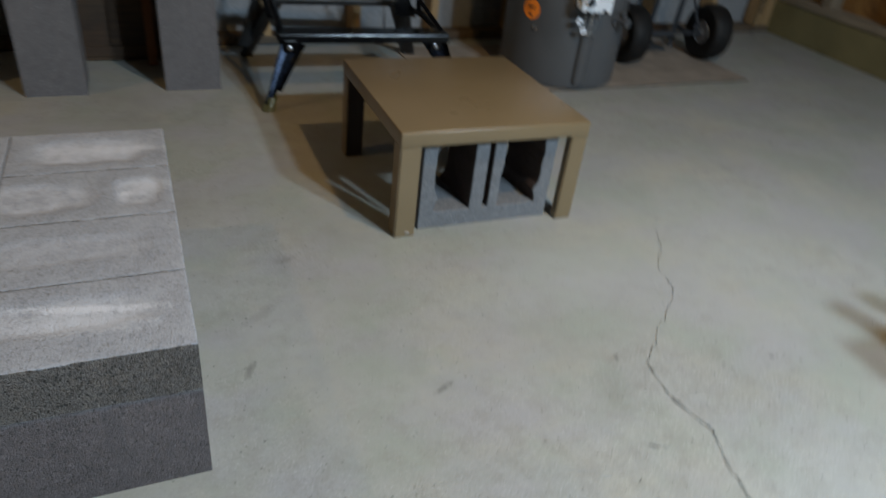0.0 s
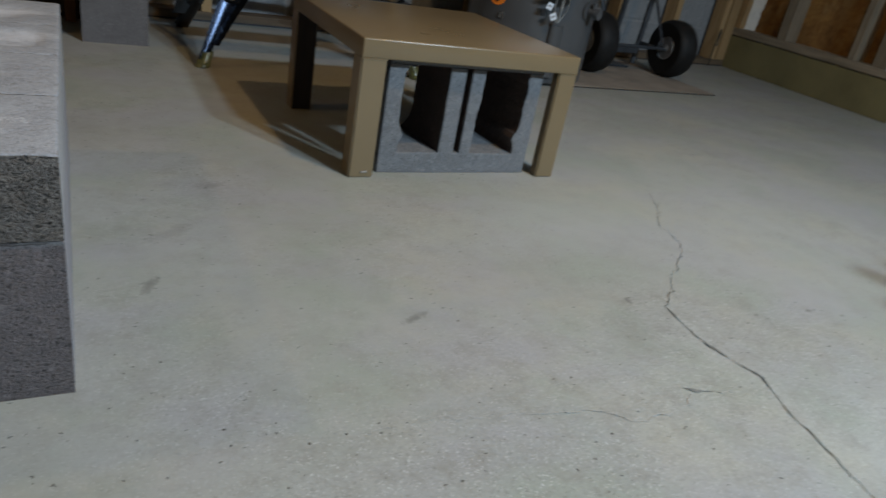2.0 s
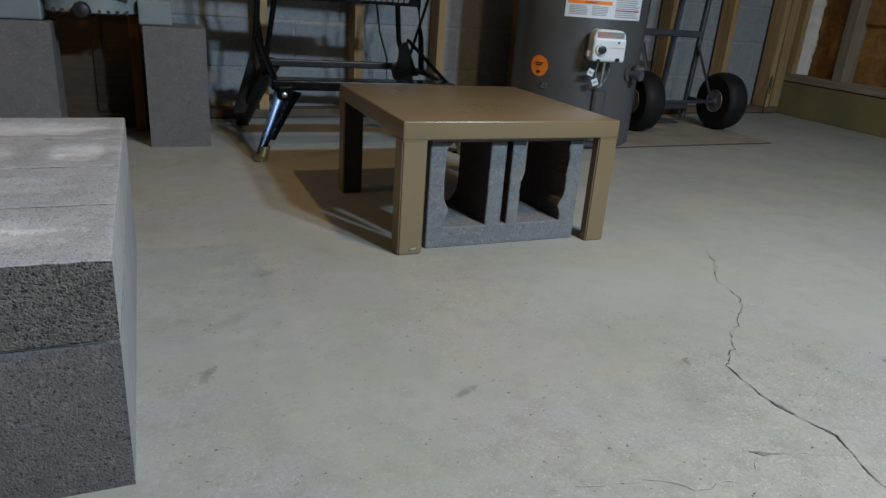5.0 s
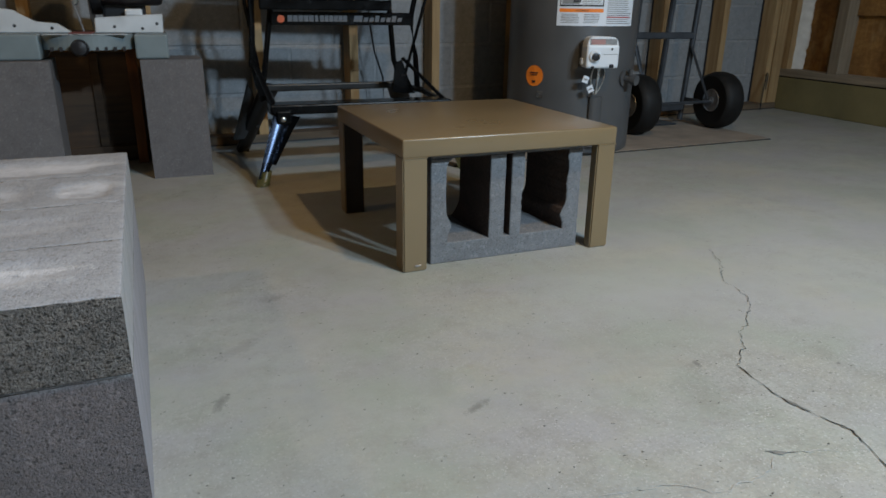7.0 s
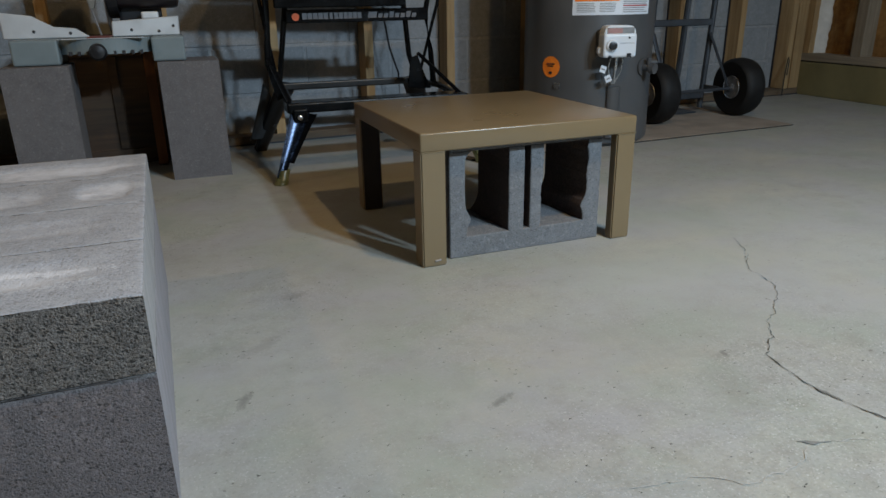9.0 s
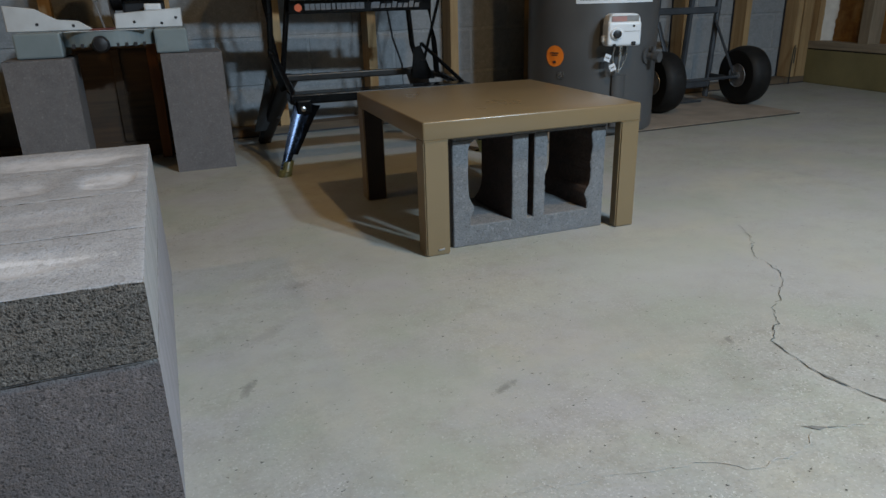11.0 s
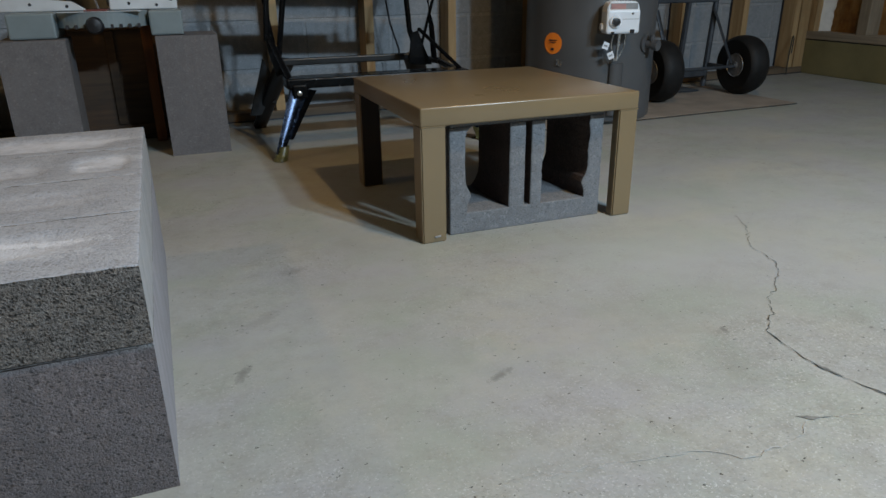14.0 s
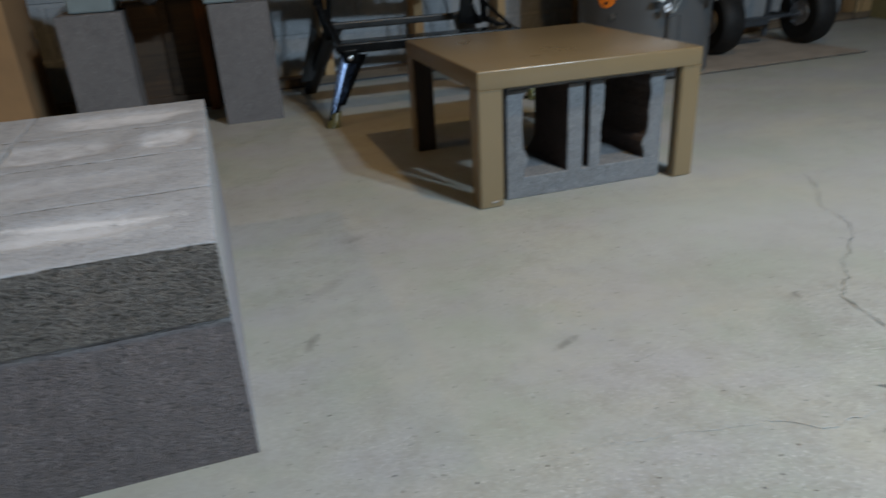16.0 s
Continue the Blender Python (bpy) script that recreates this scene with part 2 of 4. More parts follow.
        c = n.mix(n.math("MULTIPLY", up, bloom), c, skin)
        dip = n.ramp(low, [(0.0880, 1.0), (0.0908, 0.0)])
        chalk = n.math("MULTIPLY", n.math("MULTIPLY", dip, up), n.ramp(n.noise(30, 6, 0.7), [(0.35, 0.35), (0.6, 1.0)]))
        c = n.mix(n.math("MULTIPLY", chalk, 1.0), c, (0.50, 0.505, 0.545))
        # rubbed lime: place, turn, half length, half width, strength
        place = n.node("ShaderNodeNewGeometry").outputs["Position"]
        rag = n.math("ADD", n.math("MULTIPLY", n.noise(45, 5, 0.75, co=place, stretch=(0.5, 1.6, 1)), 1.3), n.math("MULTIPLY", n.noise(190, 4, 0.85, co=place), 2.4))
        for x, y, turn, hl, hw, k in SMEARS:
            mp = n.node("ShaderNodeMapping", Vector=place)
            mp.vector_type = "TEXTURE"
            mp.inputs["Location"].default_value = (x, y, 0.2855)
            mp.inputs["Rotation"].default_value = (0, 0, radians(turn))
            mp.inputs["Scale"].default_value = (hl, hw, 1)
            d = n.node("ShaderNodeVectorMath", Vector=mp.outputs[0])
            d.operation = "LENGTH"
            pale_mask = n.ramp(n.math("ADD", d.outputs["Value"], n.math("SUBTRACT", rag, 1.85)), [(0.35, 1.0), (0.85, 0.35), (1.2, 0.0)])
            c = n.mix(n.math("MULTIPLY", n.math("MULTIPLY", pale_mask, up), k), c, (0.59, 0.597, 0.635))
        rough_part = n.math("MULTIPLY", rough_part, n.math("SUBTRACT", 1.0, n.math("MULTIPLY", up, 0.82)))
    n.colour(c)
    hole = n.math("ADD", n.ramp(n.voronoi(260), [(0.05, 0.0), (0.45, 1.0)]), n.math("MULTIPLY", n.ramp(gap, [(0.38, 0.0), (0.54, 1.0)]), 1.2))
    h = n.math("ADD", n.math("MULTIPLY", hole, 0.7), n.math("MULTIPLY", fine, 0.9))
    n.bump(n.math("MULTIPLY", h, rough_part), 0.8 * grit, 0.0035 * grit)
    return n.m


def paint(name, colour, rough=0.45, metal=0.0, wear=0.25, scale=14, bump=0.05, clean=False, spread=1.0):
    colour = colour if clean or metal > 0.5 else grimy(colour)
    n = Nodes(name, rough, metal)
    a = n.noise(scale, 5, 0.6)
    b = n.noise(scale * 12, 3)
    lo = tuple(v * (1 - wear) for v in colour)
    hi = tuple(min(1, v * (1 + wear * 0.7)) for v in colour)
    c = n.mix(n.ramp(a, [(0.3, 0.0), (0.7, 1.0)]), lo, hi)
    n.colour(c)
    n.put(n.b.inputs["Roughness"], n.ramp(a, [(0.3, max(0.03, rough - 0.07 * spread)), (0.7, min(1, rough + 0.1 * spread))]))
    if bump:
        n.bump(b, bump, 0.001)
    return n.m


def wood(name, dark, pale, axis=2, scale=9, rough=0.75):
    dark, pale = grimy(dark), grimy(pale)
    n = Nodes(name, rough)
    rnd = n.random()
    off = n.node("ShaderNodeVectorMath")
    n.put(off.inputs[0], n.co)
    n.put(off.inputs[1], n.node("ShaderNodeCombineXYZ", X=n.math("MULTIPLY", rnd, 11.0), Y=n.math("MULTIPLY", rnd, 5.0), Z=rnd).outputs[0])
    st = [1.0, 1.0, 1.0]
    st[axis] = 0.07
    g = n.noise(scale * 5, 6, 0.6, co=off.outputs[0], stretch=tuple(st))
    k = n.noise(scale * 0.5, 4, co=off.outputs[0])
    c = n.mix(n.ramp(g, [(0.32, 0.0), (0.68, 1.0)]), dark, pale)
    c = n.mix(n.ramp(k, [(0.5, 0.0), (0.75, 0.45)]), c, tuple(0.6 * v for v in dark))
    c = n.mix(n.math("MULTIPLY", rnd, 0.3), c, tuple(0.75 * v for v in dark))
    n.colour(c)
    n.bump(g, 0.25, 0.002)
    return n.m


def strand_board(name):
    """Sheathing of pressed wood strands: short flakes at many angles, stained by damp."""
    n = Nodes(name, 0.8)
    flakes = n.mix(0.5, n.ramp(n.noise(60, 3, 0.6, stretch=(1, 0.35, 1.0)), [(0.35, 0.0), (0.65, 1.0)]), n.ramp(n.noise(60, 3, 0.6, stretch=(1, 1.0, 0.35)), [(0.35, 0.0), (0.65, 1.0)]))
    c = n.mix(flakes, (0.22, 0.105, 0.028), (0.36, 0.195, 0.058))
    c = n.mix(n.ramp(n.noise(7, 5, 0.65), [(0.42, 0.0), (0.66, 0.75)]), c, (0.12, 0.055, 0.015))
    c = n.mix(n.ramp(n.noise(5, 4, 0.6, stretch=(1, 1.7, 0.7)), [(0.54, 0.0), (0.74, 0.5)]), c, (0.50, 0.36, 0.17))
    n.colour(c)
    n.bump(flakes, 0.25, 0.002)
    return n.m


SMEARS = ((-0.19, 0.838, -9, 0.11, 0.013, 0.85), (-0.20, 0.805, -8, 0.12, 0.035, 0.5), (-0.141, 1.208, 0, 0.014, 0.014, 0.8), (-0.10, 1.23, 0, 0.05, 0.035, 0.4), (-0.18, 1.41, 0, 0.12, 0.03, 0.55))
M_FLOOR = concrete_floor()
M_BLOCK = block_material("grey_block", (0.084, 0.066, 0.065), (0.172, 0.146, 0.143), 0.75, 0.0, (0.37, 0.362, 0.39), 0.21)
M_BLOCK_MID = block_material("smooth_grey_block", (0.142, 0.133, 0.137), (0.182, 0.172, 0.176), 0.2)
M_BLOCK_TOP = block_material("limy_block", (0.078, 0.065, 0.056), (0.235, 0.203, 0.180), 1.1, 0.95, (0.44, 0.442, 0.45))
M_BLOCK_PALE = block_material("pale_block", (0.150, 0.154, 0.162), (0.245, 0.250, 0.262), 0.5)
# core walls: block concrete darkened by the shade inside the cores
M_CORE_SHADE = block_material("shaded_block_core", (0.048, 0.033, 0.029), (0.120, 0.085, 0.076), 0.6)
M_WALLBLOCK = block_material("wall_block", (0.285, 0.300, 0.318), (0.375, 0.393, 0.412), 0.18)
M_MORTAR = block_material("mortar", (0.33, 0.345, 0.36), (0.43, 0.445, 0.46), 0.2)
M_TABLE = paint("tan_paint", (0.24, 0.172, 0.092), 0.29, 0.0, 0.06, 4, 0.0, spread=0.3)
M_TABLE_DARK = wood("black_brown_wood", (0.022, 0.014, 0.011), (0.048, 0.030, 0.023), 2)
M_LOWWALL = paint("ochre_wall_paint", (0.255, 0.222, 0.105), 0.7, 0, 0.25, 4, 0.3)
M_STUD = wood("stud_pine", (0.36, 0.225, 0.100), (0.58, 0.395, 0.195))
M_STUD_GREY = wood("weathered_stud", (0.24, 0.19, 0.13), (0.40, 0.33, 0.24))
M_PLATE = wood("plate_pine", (0.10, 0.07, 0.045), (0.19, 0.135, 0.085), 0)
M_PLATE_Y = wood("sill_pine", (0.26, 0.215, 0.155), (0.46, 0.38, 0.28), 1)
M_OSB = strand_board("sheathing_board")
M_WHITE = paint("white_vinyl", (0.70, 0.74, 0.79), 0.4, 0, 0.05, 6, 0.03, clean=True)
M_CEILING = wood("bare_joist_board", (0.32, 0.20, 0.10), (0.52, 0.35, 0.20), 0)
M_PLASTER = paint("bare_wall_face", (0.26, 0.19, 0.125), 0.9, 0, 0.1, 3, 0.2)
M_HEATER = paint("grey_enamel", (0.098, 0.101, 0.106), 0.36, 0, 0.12, 5, 0.04)
M_BLACK = paint("black_steel", (0.0045, 0.005, 0.006), 0.2, 0.0, 0.4, 20, 0.06)
M_BLACK.node_tree.nodes["Principled BSDF"].inputs["Specular IOR Level"].default_value = 0.2
M_DULLBLACK = paint("dull_black_steel", (0.0075, 0.008, 0.009), 0.42, 0.0, 0.4, 20, 0.06)
M_CHROME = paint("worn_dark_chrome", (0.024, 0.030, 0.045), 0.25, 1.0, 0.3, 30, 0.03)
M_RUBBER = paint("tyre_rubber", (0.013, 0.0125, 0.0125), 0.6, 0, 0.4, 30, 0.3)
M_TRUCK = paint("blue_grey_steel", (0.07, 0.08, 0.095), 0.45, 0.4, 0.3, 18, 0.08)
M_STEEL = paint("bright_steel", (0.55, 0.56, 0.57), 0.3, 1.0, 0.25, 25, 0.05)
M_BOARD = paint("hardboard", (0.36, 0.30, 0.245), 0.75, 0, 0.3, 7, 0.15)
M_CARD = paint("cardboard", (0.34, 0.20, 0.095), 0.85, 0, 0.15, 6, 0.1)
M_ORANGE = paint("orange_plastic", (0.85, 0.22, 0.02), 0.5, 0, 0.06, 10, 0, clean=True)
M_SAW = paint("grey_green_casting", (0.235, 0.285, 0.30), 0.42, 0, 0.12, 12, 0.08)
M_ALU = paint("cast_aluminium", (0.62, 0.64, 0.66), 0.4, 0.35, 0.1, 14, 0.06, clean=True)
M_DARKPLASTIC = paint("dark_plastic", (0.022, 0.022, 0.025), 0.35, 0, 0.3, 16, 0.05)
M_PAPER = paint("label_paper", (0.66, 0.70, 0.76), 0.55, 0, 0.04, 8, 0, clean=True)
M_INK = paint("black_ink", (0.03, 0.03, 0.035), 0.6, 0, 0.2, 20, 0)
M_GREYINK = paint("small_print_ink", (0.32, 0.33, 0.34), 0.6, 0, 0.2, 60, 0)
M_RUBBER.node_tree.nodes["Principled BSDF"].inputs["Specular IOR Level"].default_value = 0.25
M_RIM = paint("dull_rim", (0.34, 0.345, 0.36), 0.42, 0.5, 0.4, 30, 0.1)
M_DULLPRINT = paint("dull_print", (0.16, 0.16, 0.17), 0.6, 0, 0.3, 90, 0)
M_DARKWOOD = wood("dark_brown_board", (0.045, 0.024, 0.012), (0.10, 0.055, 0.025), 0)
M_FOAM = paint("white_foam", (0.85, 0.82, 0.76), 0.9, 0, 0.15, 20, 0.5)
M_RUSTWOOD = wood("reddish_slat", (0.20, 0.07, 0.02), (0.34, 0.13, 0.035))
M_HAIR = paint("fine_crack_dirt", (0.50, 0.488, 0.46), 0.95, 0, 0.12, 40, 0.0)
M_RED = paint("red_ink", (0.40, 0.045, 0.04), 0.55, 0, 0.1, 20, 0, clean=True)
M_CRACK = paint("crack_dirt", (0.05, 0.044, 0.036), 0.95, 0, 0.4, 40, 0.2)
M_SCUFF = paint("dark_scuff", (0.22, 0.215, 0.20), 0.9, 0, 0.4, 60, 0.1)
M_RESIN = paint("yellowed_clear_rubber", (0.55, 0.55, 0.22), 0.3, 0, 0.2, 30, 0.05)
M_RESIN.node_tree.nodes["Principled BSDF"].inputs["Transmission Weight"].default_value = 0.8


def glass():
    n = Nodes("window_glass", 0.02)
    n.colour((0.9, 0.95, 0.93))
    n.b.inputs["Transmission Weight"].default_value = 1.0
    n.b.inputs["IOR"].default_value = 1.45
    return n.m


M_GLASS = glass()

# ---- building blocks ----


def part(name, bm, material, parent=None, label="", smooth=False):
    me = bpy.data.meshes.new(name)
    bmesh.ops.recalc_face_normals(bm, faces=bm.faces)
    bm.to_mesh(me)
    bm.free()
    me.materials.append(material)
    if smooth:
        for p in me.polygons:
            p.use_smooth = True
        me.set_sharp_from_angle(angle=radians(40))
    ob = new(name, me)
    if parent is not None:
        ob.parent = parent
    if label:
        ob["label"] = label
    return ob


def thing(name, m, label, category, group="", kind=""):
    ob = new(name)
    ob.empty_display_size = 0.05
    ob.matrix_basis = m
    return tagged(ob, label, category, group, kind)


def add_box(bm, lo, hi, bevel=0.0, segments=2, m=None):
    c = [(a + b) / 2 for a, b in zip(lo, hi)]
    s = [abs(b - a) for a, b in zip(lo, hi)]
    r = bmesh.ops.create_cube(bm, size=1, matrix=Matrix.Translation(c) @ Matrix.Diagonal((*s, 1)))
    vs = r["verts"]
    if bevel:
        es = {e for v in vs for e in v.link_edges}
        out = bmesh.ops.bevel(bm, geom=list(es), offset=bevel, segments=segments, profile=0.5, affect="EDGES")
        vs = list({v for f in out["faces"] for v in f.verts} | {v for v in vs if v.is_valid})
    if m is not None:
        bmesh.ops.transform(bm, matrix=m, verts=vs)
    return vs


def box(lo, hi, bevel=0.0, segments=2, m=None):
    bm = bmesh.new()
    add_box(bm, lo, hi, bevel, segments, m)
    return bm


def add_tube(bm, points, r, sides=10, r_end=None, cap=True, flat=1.0):
    """A tube along points; flat squeezes its section."""
    pts = [Vector(p) for p in points]
    rings = []
    up = Vector((0, 0, 1))
    for i, p in enumerate(pts):
        d = (pts[min(i + 1, len(pts) - 1)] - pts[max(i - 1, 0)]).normalized()
        side = d.cross(up)
        if side.length < 1e-3:
            side = d.cross(Vector((0, 1, 0)))
        side.normalize()
        other = side.cross(d)
        rr = r if r_end is None else r + (r_end - r) * i / (len(pts) - 1)
        rings.append([bm.verts.new(p + side * math.cos(2 * math.pi * (k + 0.5) / sides) * rr + other * math.sin(2 * math.pi * (k + 0.5) / sides) * rr * flat) for k in range(sides)])
    for a, b in zip(rings, rings[1:]):
        for k in range(sides):
            bm.faces.new((a[k], a[(k + 1) % sides], b[(k + 1) % sides], b[k]))
    if cap:
        bm.faces.new(rings[0])
        bm.faces.new(rings[-1])
    return rings


def tube(points, r, sides=10, r_end=None, flat=1.0):
    bm = bmesh.new()
    add_tube(bm, points, r, sides, r_end, True, flat)
    return bm


def add_lathe(bm, profile, sides=32, m=None, close=True):
    """Spins (radius, height) round z."""
    rings = []
    for r, z in profile:
        rings.append([bm.verts.new((r * math.cos(2 * math.pi * k / sides), r * math.sin(2 * math.pi * k / sides), z)) for k in range(sides)])
    for a, b in zip(rings, rings[1:]):
        for k in range(sides):
            bm.faces.new((a[k], a[(k + 1) % sides], b[(k + 1) % sides], b[k]))
    if close:
        bm.faces.new(rings[0])
        bm.faces.new(rings[-1])
    if m is not None:
        bmesh.ops.transform(bm, matrix=m, verts=[v for ring in rings for v in ring])


def lathe(profile, sides=32, m=None, close=True):
    bm = bmesh.new()
    add_lathe(bm, profile, sides, m, close)
    return bm


def prism(outline, y0, y1, bevel=0.0):
    """An outline in x and z, given thickness along y."""
    bm = bmesh.new()
    a = [bm.verts.new((x, y0, z)) for x, z in outline]
    b = [bm.verts.new((x, y1, z)) for x, z in outline]
    bm.faces.new(a)
    bm.faces.new(b)
    for i in range(len(a)):
        j = (i + 1) % len(a)
        bm.faces.new((a[i], a[j], b[j], b[i]))
    if bevel:
        bmesh.ops.bevel(bm, geom=list(bm.edges), offset=bevel, segments=1, affect="EDGES")
    return bm

# ---- structure ----
BACK = pose(0.3, 3.04, 0, 0, 0, 4.57)  # front face of the stud wall
X_RIGHT = 3.53
CEIL = 2.42

bm = bmesh.new()
add_box(bm, (-3.2, -4.2, -0.15), (3.9, 4.2, 0.0))
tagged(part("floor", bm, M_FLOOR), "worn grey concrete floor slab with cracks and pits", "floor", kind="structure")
tagged(part("ceiling", box((-3.2, -4.2, CEIL), (3.9, 4.2, CEIL + 0.12)), M_CEILING), "plain bare boarded ceiling over the cellar", "ceiling", kind="structure")
tagged(part("wall_west", box((-3.35, -4.2, 0), (-3.2, 4.2, CEIL)), M_PLASTER), "plain bare cellar wall", "wall", kind="structure")
tagged(part("wall_south", box((-3.2, -4.35, 0), (3.9, -4.2, CEIL)), M_PLASTER), "plain bare cellar wall", "wall", kind="structure")

wall_north = thing("wall_north", BACK @ pose(0, 0.105, 0), "grey concrete block wall behind open timber studs", "wall", kind="structure")
part("mortar", box((-3.6, 0.0, 0), (3.5, 0.2, CEIL)), M_MORTAR, wall_north)

wall_east = thing("wall_east", pose(0, 0, 0), "low ochre block wall with open timber framing above", "wall", kind="structure")
part("low_wall", box((X_RIGHT, 2.151, 0), (X_RIGHT + 0.2, 3.6, 0.192), 0.004), M_LOWWALL, wall_east, "ochre painted low block wall")
part("low_wall", box((X_RIGHT, -4.2, 0), (X_RIGHT + 0.2, 0.566, 0.192), 0.004), M_LOWWALL, wall_east, "ochre painted low block wall")
# black strip painting the shade below the overhanging sill
part("gap_shade_strip", box((X_RIGHT + 0.006, 2.20, 0.192), (X_RIGHT + 0.135, 3.6, 0.199)), M_INK, wall_east, "dark strip painting the shade under the sill plate")
part("sill_plate", box((X_RIGHT - 0.004, 2.20, 0.199), (X_RIGHT + 0.135, 3.6, 0.241), 0.003), M_PLATE_Y, wall_east)
part("sheathing", box((X_RIGHT + 0.092, 2.151, 0.241), (X_RIGHT + 0.11, 3.6, CEIL)), M_OSB, wall_east)
part("sheathing", box((X_RIGHT + 0.002, -4.2, 0.192), (X_RIGHT + 0.11, 0.566, CEIL)), M_PLASTER, wall_east)
part("lintel", box((X_RIGHT + 0.002, 0.566, 2.10), (X_RIGHT + 0.11, 2.151, CEIL)), M_PLASTER, wall_east)
for y0, y1 in ((2.907, 2.972), (2.457, 2.497)):
    part("stud", box((X_RIGHT + 0.002, y0, 0.241), (X_RIGHT + 0.091, y1, CEIL), 0.002), M_STUD_GREY, wall_east)

# foam squeezed out beside the corner stud: flat, with ragged edges
bm = bmesh.new()
steps = int((CEIL - 0.245) / 0.014)
rings = []
for k in range(steps + 1):
    z = 0.243 + 0.014 * k
    lo = 3.214 + 0.016 * noise.noise(Vector((z * 6, 2, 0))) + 0.013 * noise.noise(Vector((z * 27, 5, 0)))
    hi = 3.262 + 0.004 * noise.noise(Vector((z * 22, 8, 0)))
    swell = 0.018 + 0.008 * noise.noise(Vector((z * 9, 1, 3)))
    ring = []
    for q in range(9):
        f = q / 8
        x = X_RIGHT + 0.090 - (swell * math.sin(math.pi * f) + 0.055 * f ** 2) + 0.003 * noise.noise(Vector((z * 40, f * 5, 1)))
        ring.append(bm.verts.new((x, lo + (hi - lo) * f, z)))
    rings.append(ring)
for ra, rb in zip(rings, rings[1:]):
    for q in range(8):
        bm.faces.new((ra[q], ra[q + 1], rb[q + 1], rb[q]))
part("foam_strip", bm, M_FOAM, wall_east, "squeezed-out white foam", True)
part("corner_stud", box((X_RIGHT + 0.001, 3.258, 0.2415), (X_RIGHT + 0.0908, 3.40, CEIL), 0.002), M_STUD, wall_east)
part("blocking_board", box((X_RIGHT + 0.070, 2.50, 0.555), (X_RIGHT + 0.0915, 2.904, 0.75), 0.002), M_OSB, wall_east)
part("caulk_line", box((X_RIGHT - 0.0015, 2.2585, 0.2415), (X_RIGHT + 0.004, 2.266, CEIL), 0.001, 1), M_WHITE, wall_east, "white caulk line")
part("jamb_board", box((X_RIGHT + 0.0015, 2.172, 0.2), (X_RIGHT + 0.0908, 2.258, CEIL), 0.002), M_STUD_GREY, wall_east)
part("jamb_board", box((X_RIGHT + 0.0015, 2.266, 0.2415), (X_RIGHT + 0.0908, 2.352, CEIL), 0.002), M_STUD_GREY, wall_east)
part("jamb_gap", box((X_RIGHT + 0.012, 2.152, 0.192), (X_RIGHT + 0.09, 2.172, CEIL)), M_DARKWOOD, wall_east, "dark gap beside the door frame")
for y in (2.535, 2.93):
    part("mortar_joint", box((X_RIGHT - 0.0004, y, 0.0), (X_RIGHT + 0.001, y + 0.008, 0.2)), M_LOWWALL, wall_east)

# stud framing in front of the block wall
stud_wall = thing("stud_framing", BACK, "open pine stud framing standing before a block wall", "framing", kind="structure")
part("bottom_plate", box((-3.4, 0.0, 0), (3.24, 0.089, 0.038), 0.002), M_PLATE, stud_wall)
# thin black strip added to draw the dark gap line under the plate
part("gap_shade_strip", box((-3.4, -0.002, 0.0), (3.24, -0.0003, 0.006)), M_INK, stud_wall, "black strip for the dark gap line under the plate")
for xr in (-0.72, -0.31, 0.11, 0.528, 0.928, 1.37, 1.8, 2.303, 2.745, 3.15):
    part("stud", box((xr - 0.04, 0.0, 0.038), (xr, 0.089, CEIL), 0.002), M_STUD, stud_wall)

part("stud", box((3.165, 0.002, 0.038), (3.238, 0.089, CEIL), 0.002), M_STUD, stud_wall)
# black strips fill the gaps behind these studs to paint their shade
for xr in (2.303, 2.745, 3.15):
    part("stud_gap_shade", box((xr - 0.041, 0.0895, 0.04), (xr + 0.001, 0.1015, CEIL)), M_INK, stud_wall, "black strip for the shaded gap between stud and wall")

# glazed door in the east wall
door_1 = thing("door_1", pose(X_RIGHT, 2.151, 0), "white vinyl patio door with gridded dark glass", "door", kind="structure")
DW = 1.585
part("outer_frame", box((0.0, -0.045, 0.0), (0.12, 0.0, 2.08), 0.004), M_WHITE, door_1)
part("outer_frame", box((0.0, -DW, 0.0), (0.12, -DW + 0.045, 2.08), 0.004), M_WHITE, door_1)
part("outer_frame", box((0.0, -DW + 0.045, 2.04), (0.12, -0.045, 2.08), 0.004), M_WHITE, door_1)
part("threshold", box((0.0, -DW + 0.045, 0.0), (0.12, -0.045, 0.035), 0.004), M_WHITE, door_1)
for k in range(2):
    y1 = -0.045 - k * 0.7475
    sash = part("sash", box((0.006, y1 - 0.7475, 0.037), (0.052, y1 - 0.7475 + 0.055, 2.036), 0.004), M_WHITE, door_1)
    part("stile", box((0.006, y1 - 0.055, 0.037), (0.052, y1, 2.036), 0.004), M_WHITE, sash)
    part("rail", box((0.006, y1 - 0.69, 0.037), (0.052, y1 - 0.057, 0.088), 0.004), M_WHITE, sash)
    part("rail", box((0.006, y1 - 0.69, 1.95), (0.052, y1 - 0.057, 2.036), 0.004), M_WHITE, sash)
    pane = part("pane", box((0.030, y1 - 0.69, 0.090), (0.036, y1 - 0.057, 1.948)), M_GLASS, sash)
    for j in range(1, 5):
        z = 0.115 + j * 0.367
        part("muntin", box((0.023, y1 - 0.69, z - 0.009), (0.029, y1 - 0.057, z + 0.009), 0.002), M_WHITE, sash)
    for j in range(1, 3):
        y = y1 - 0.055 - j * 0.2125
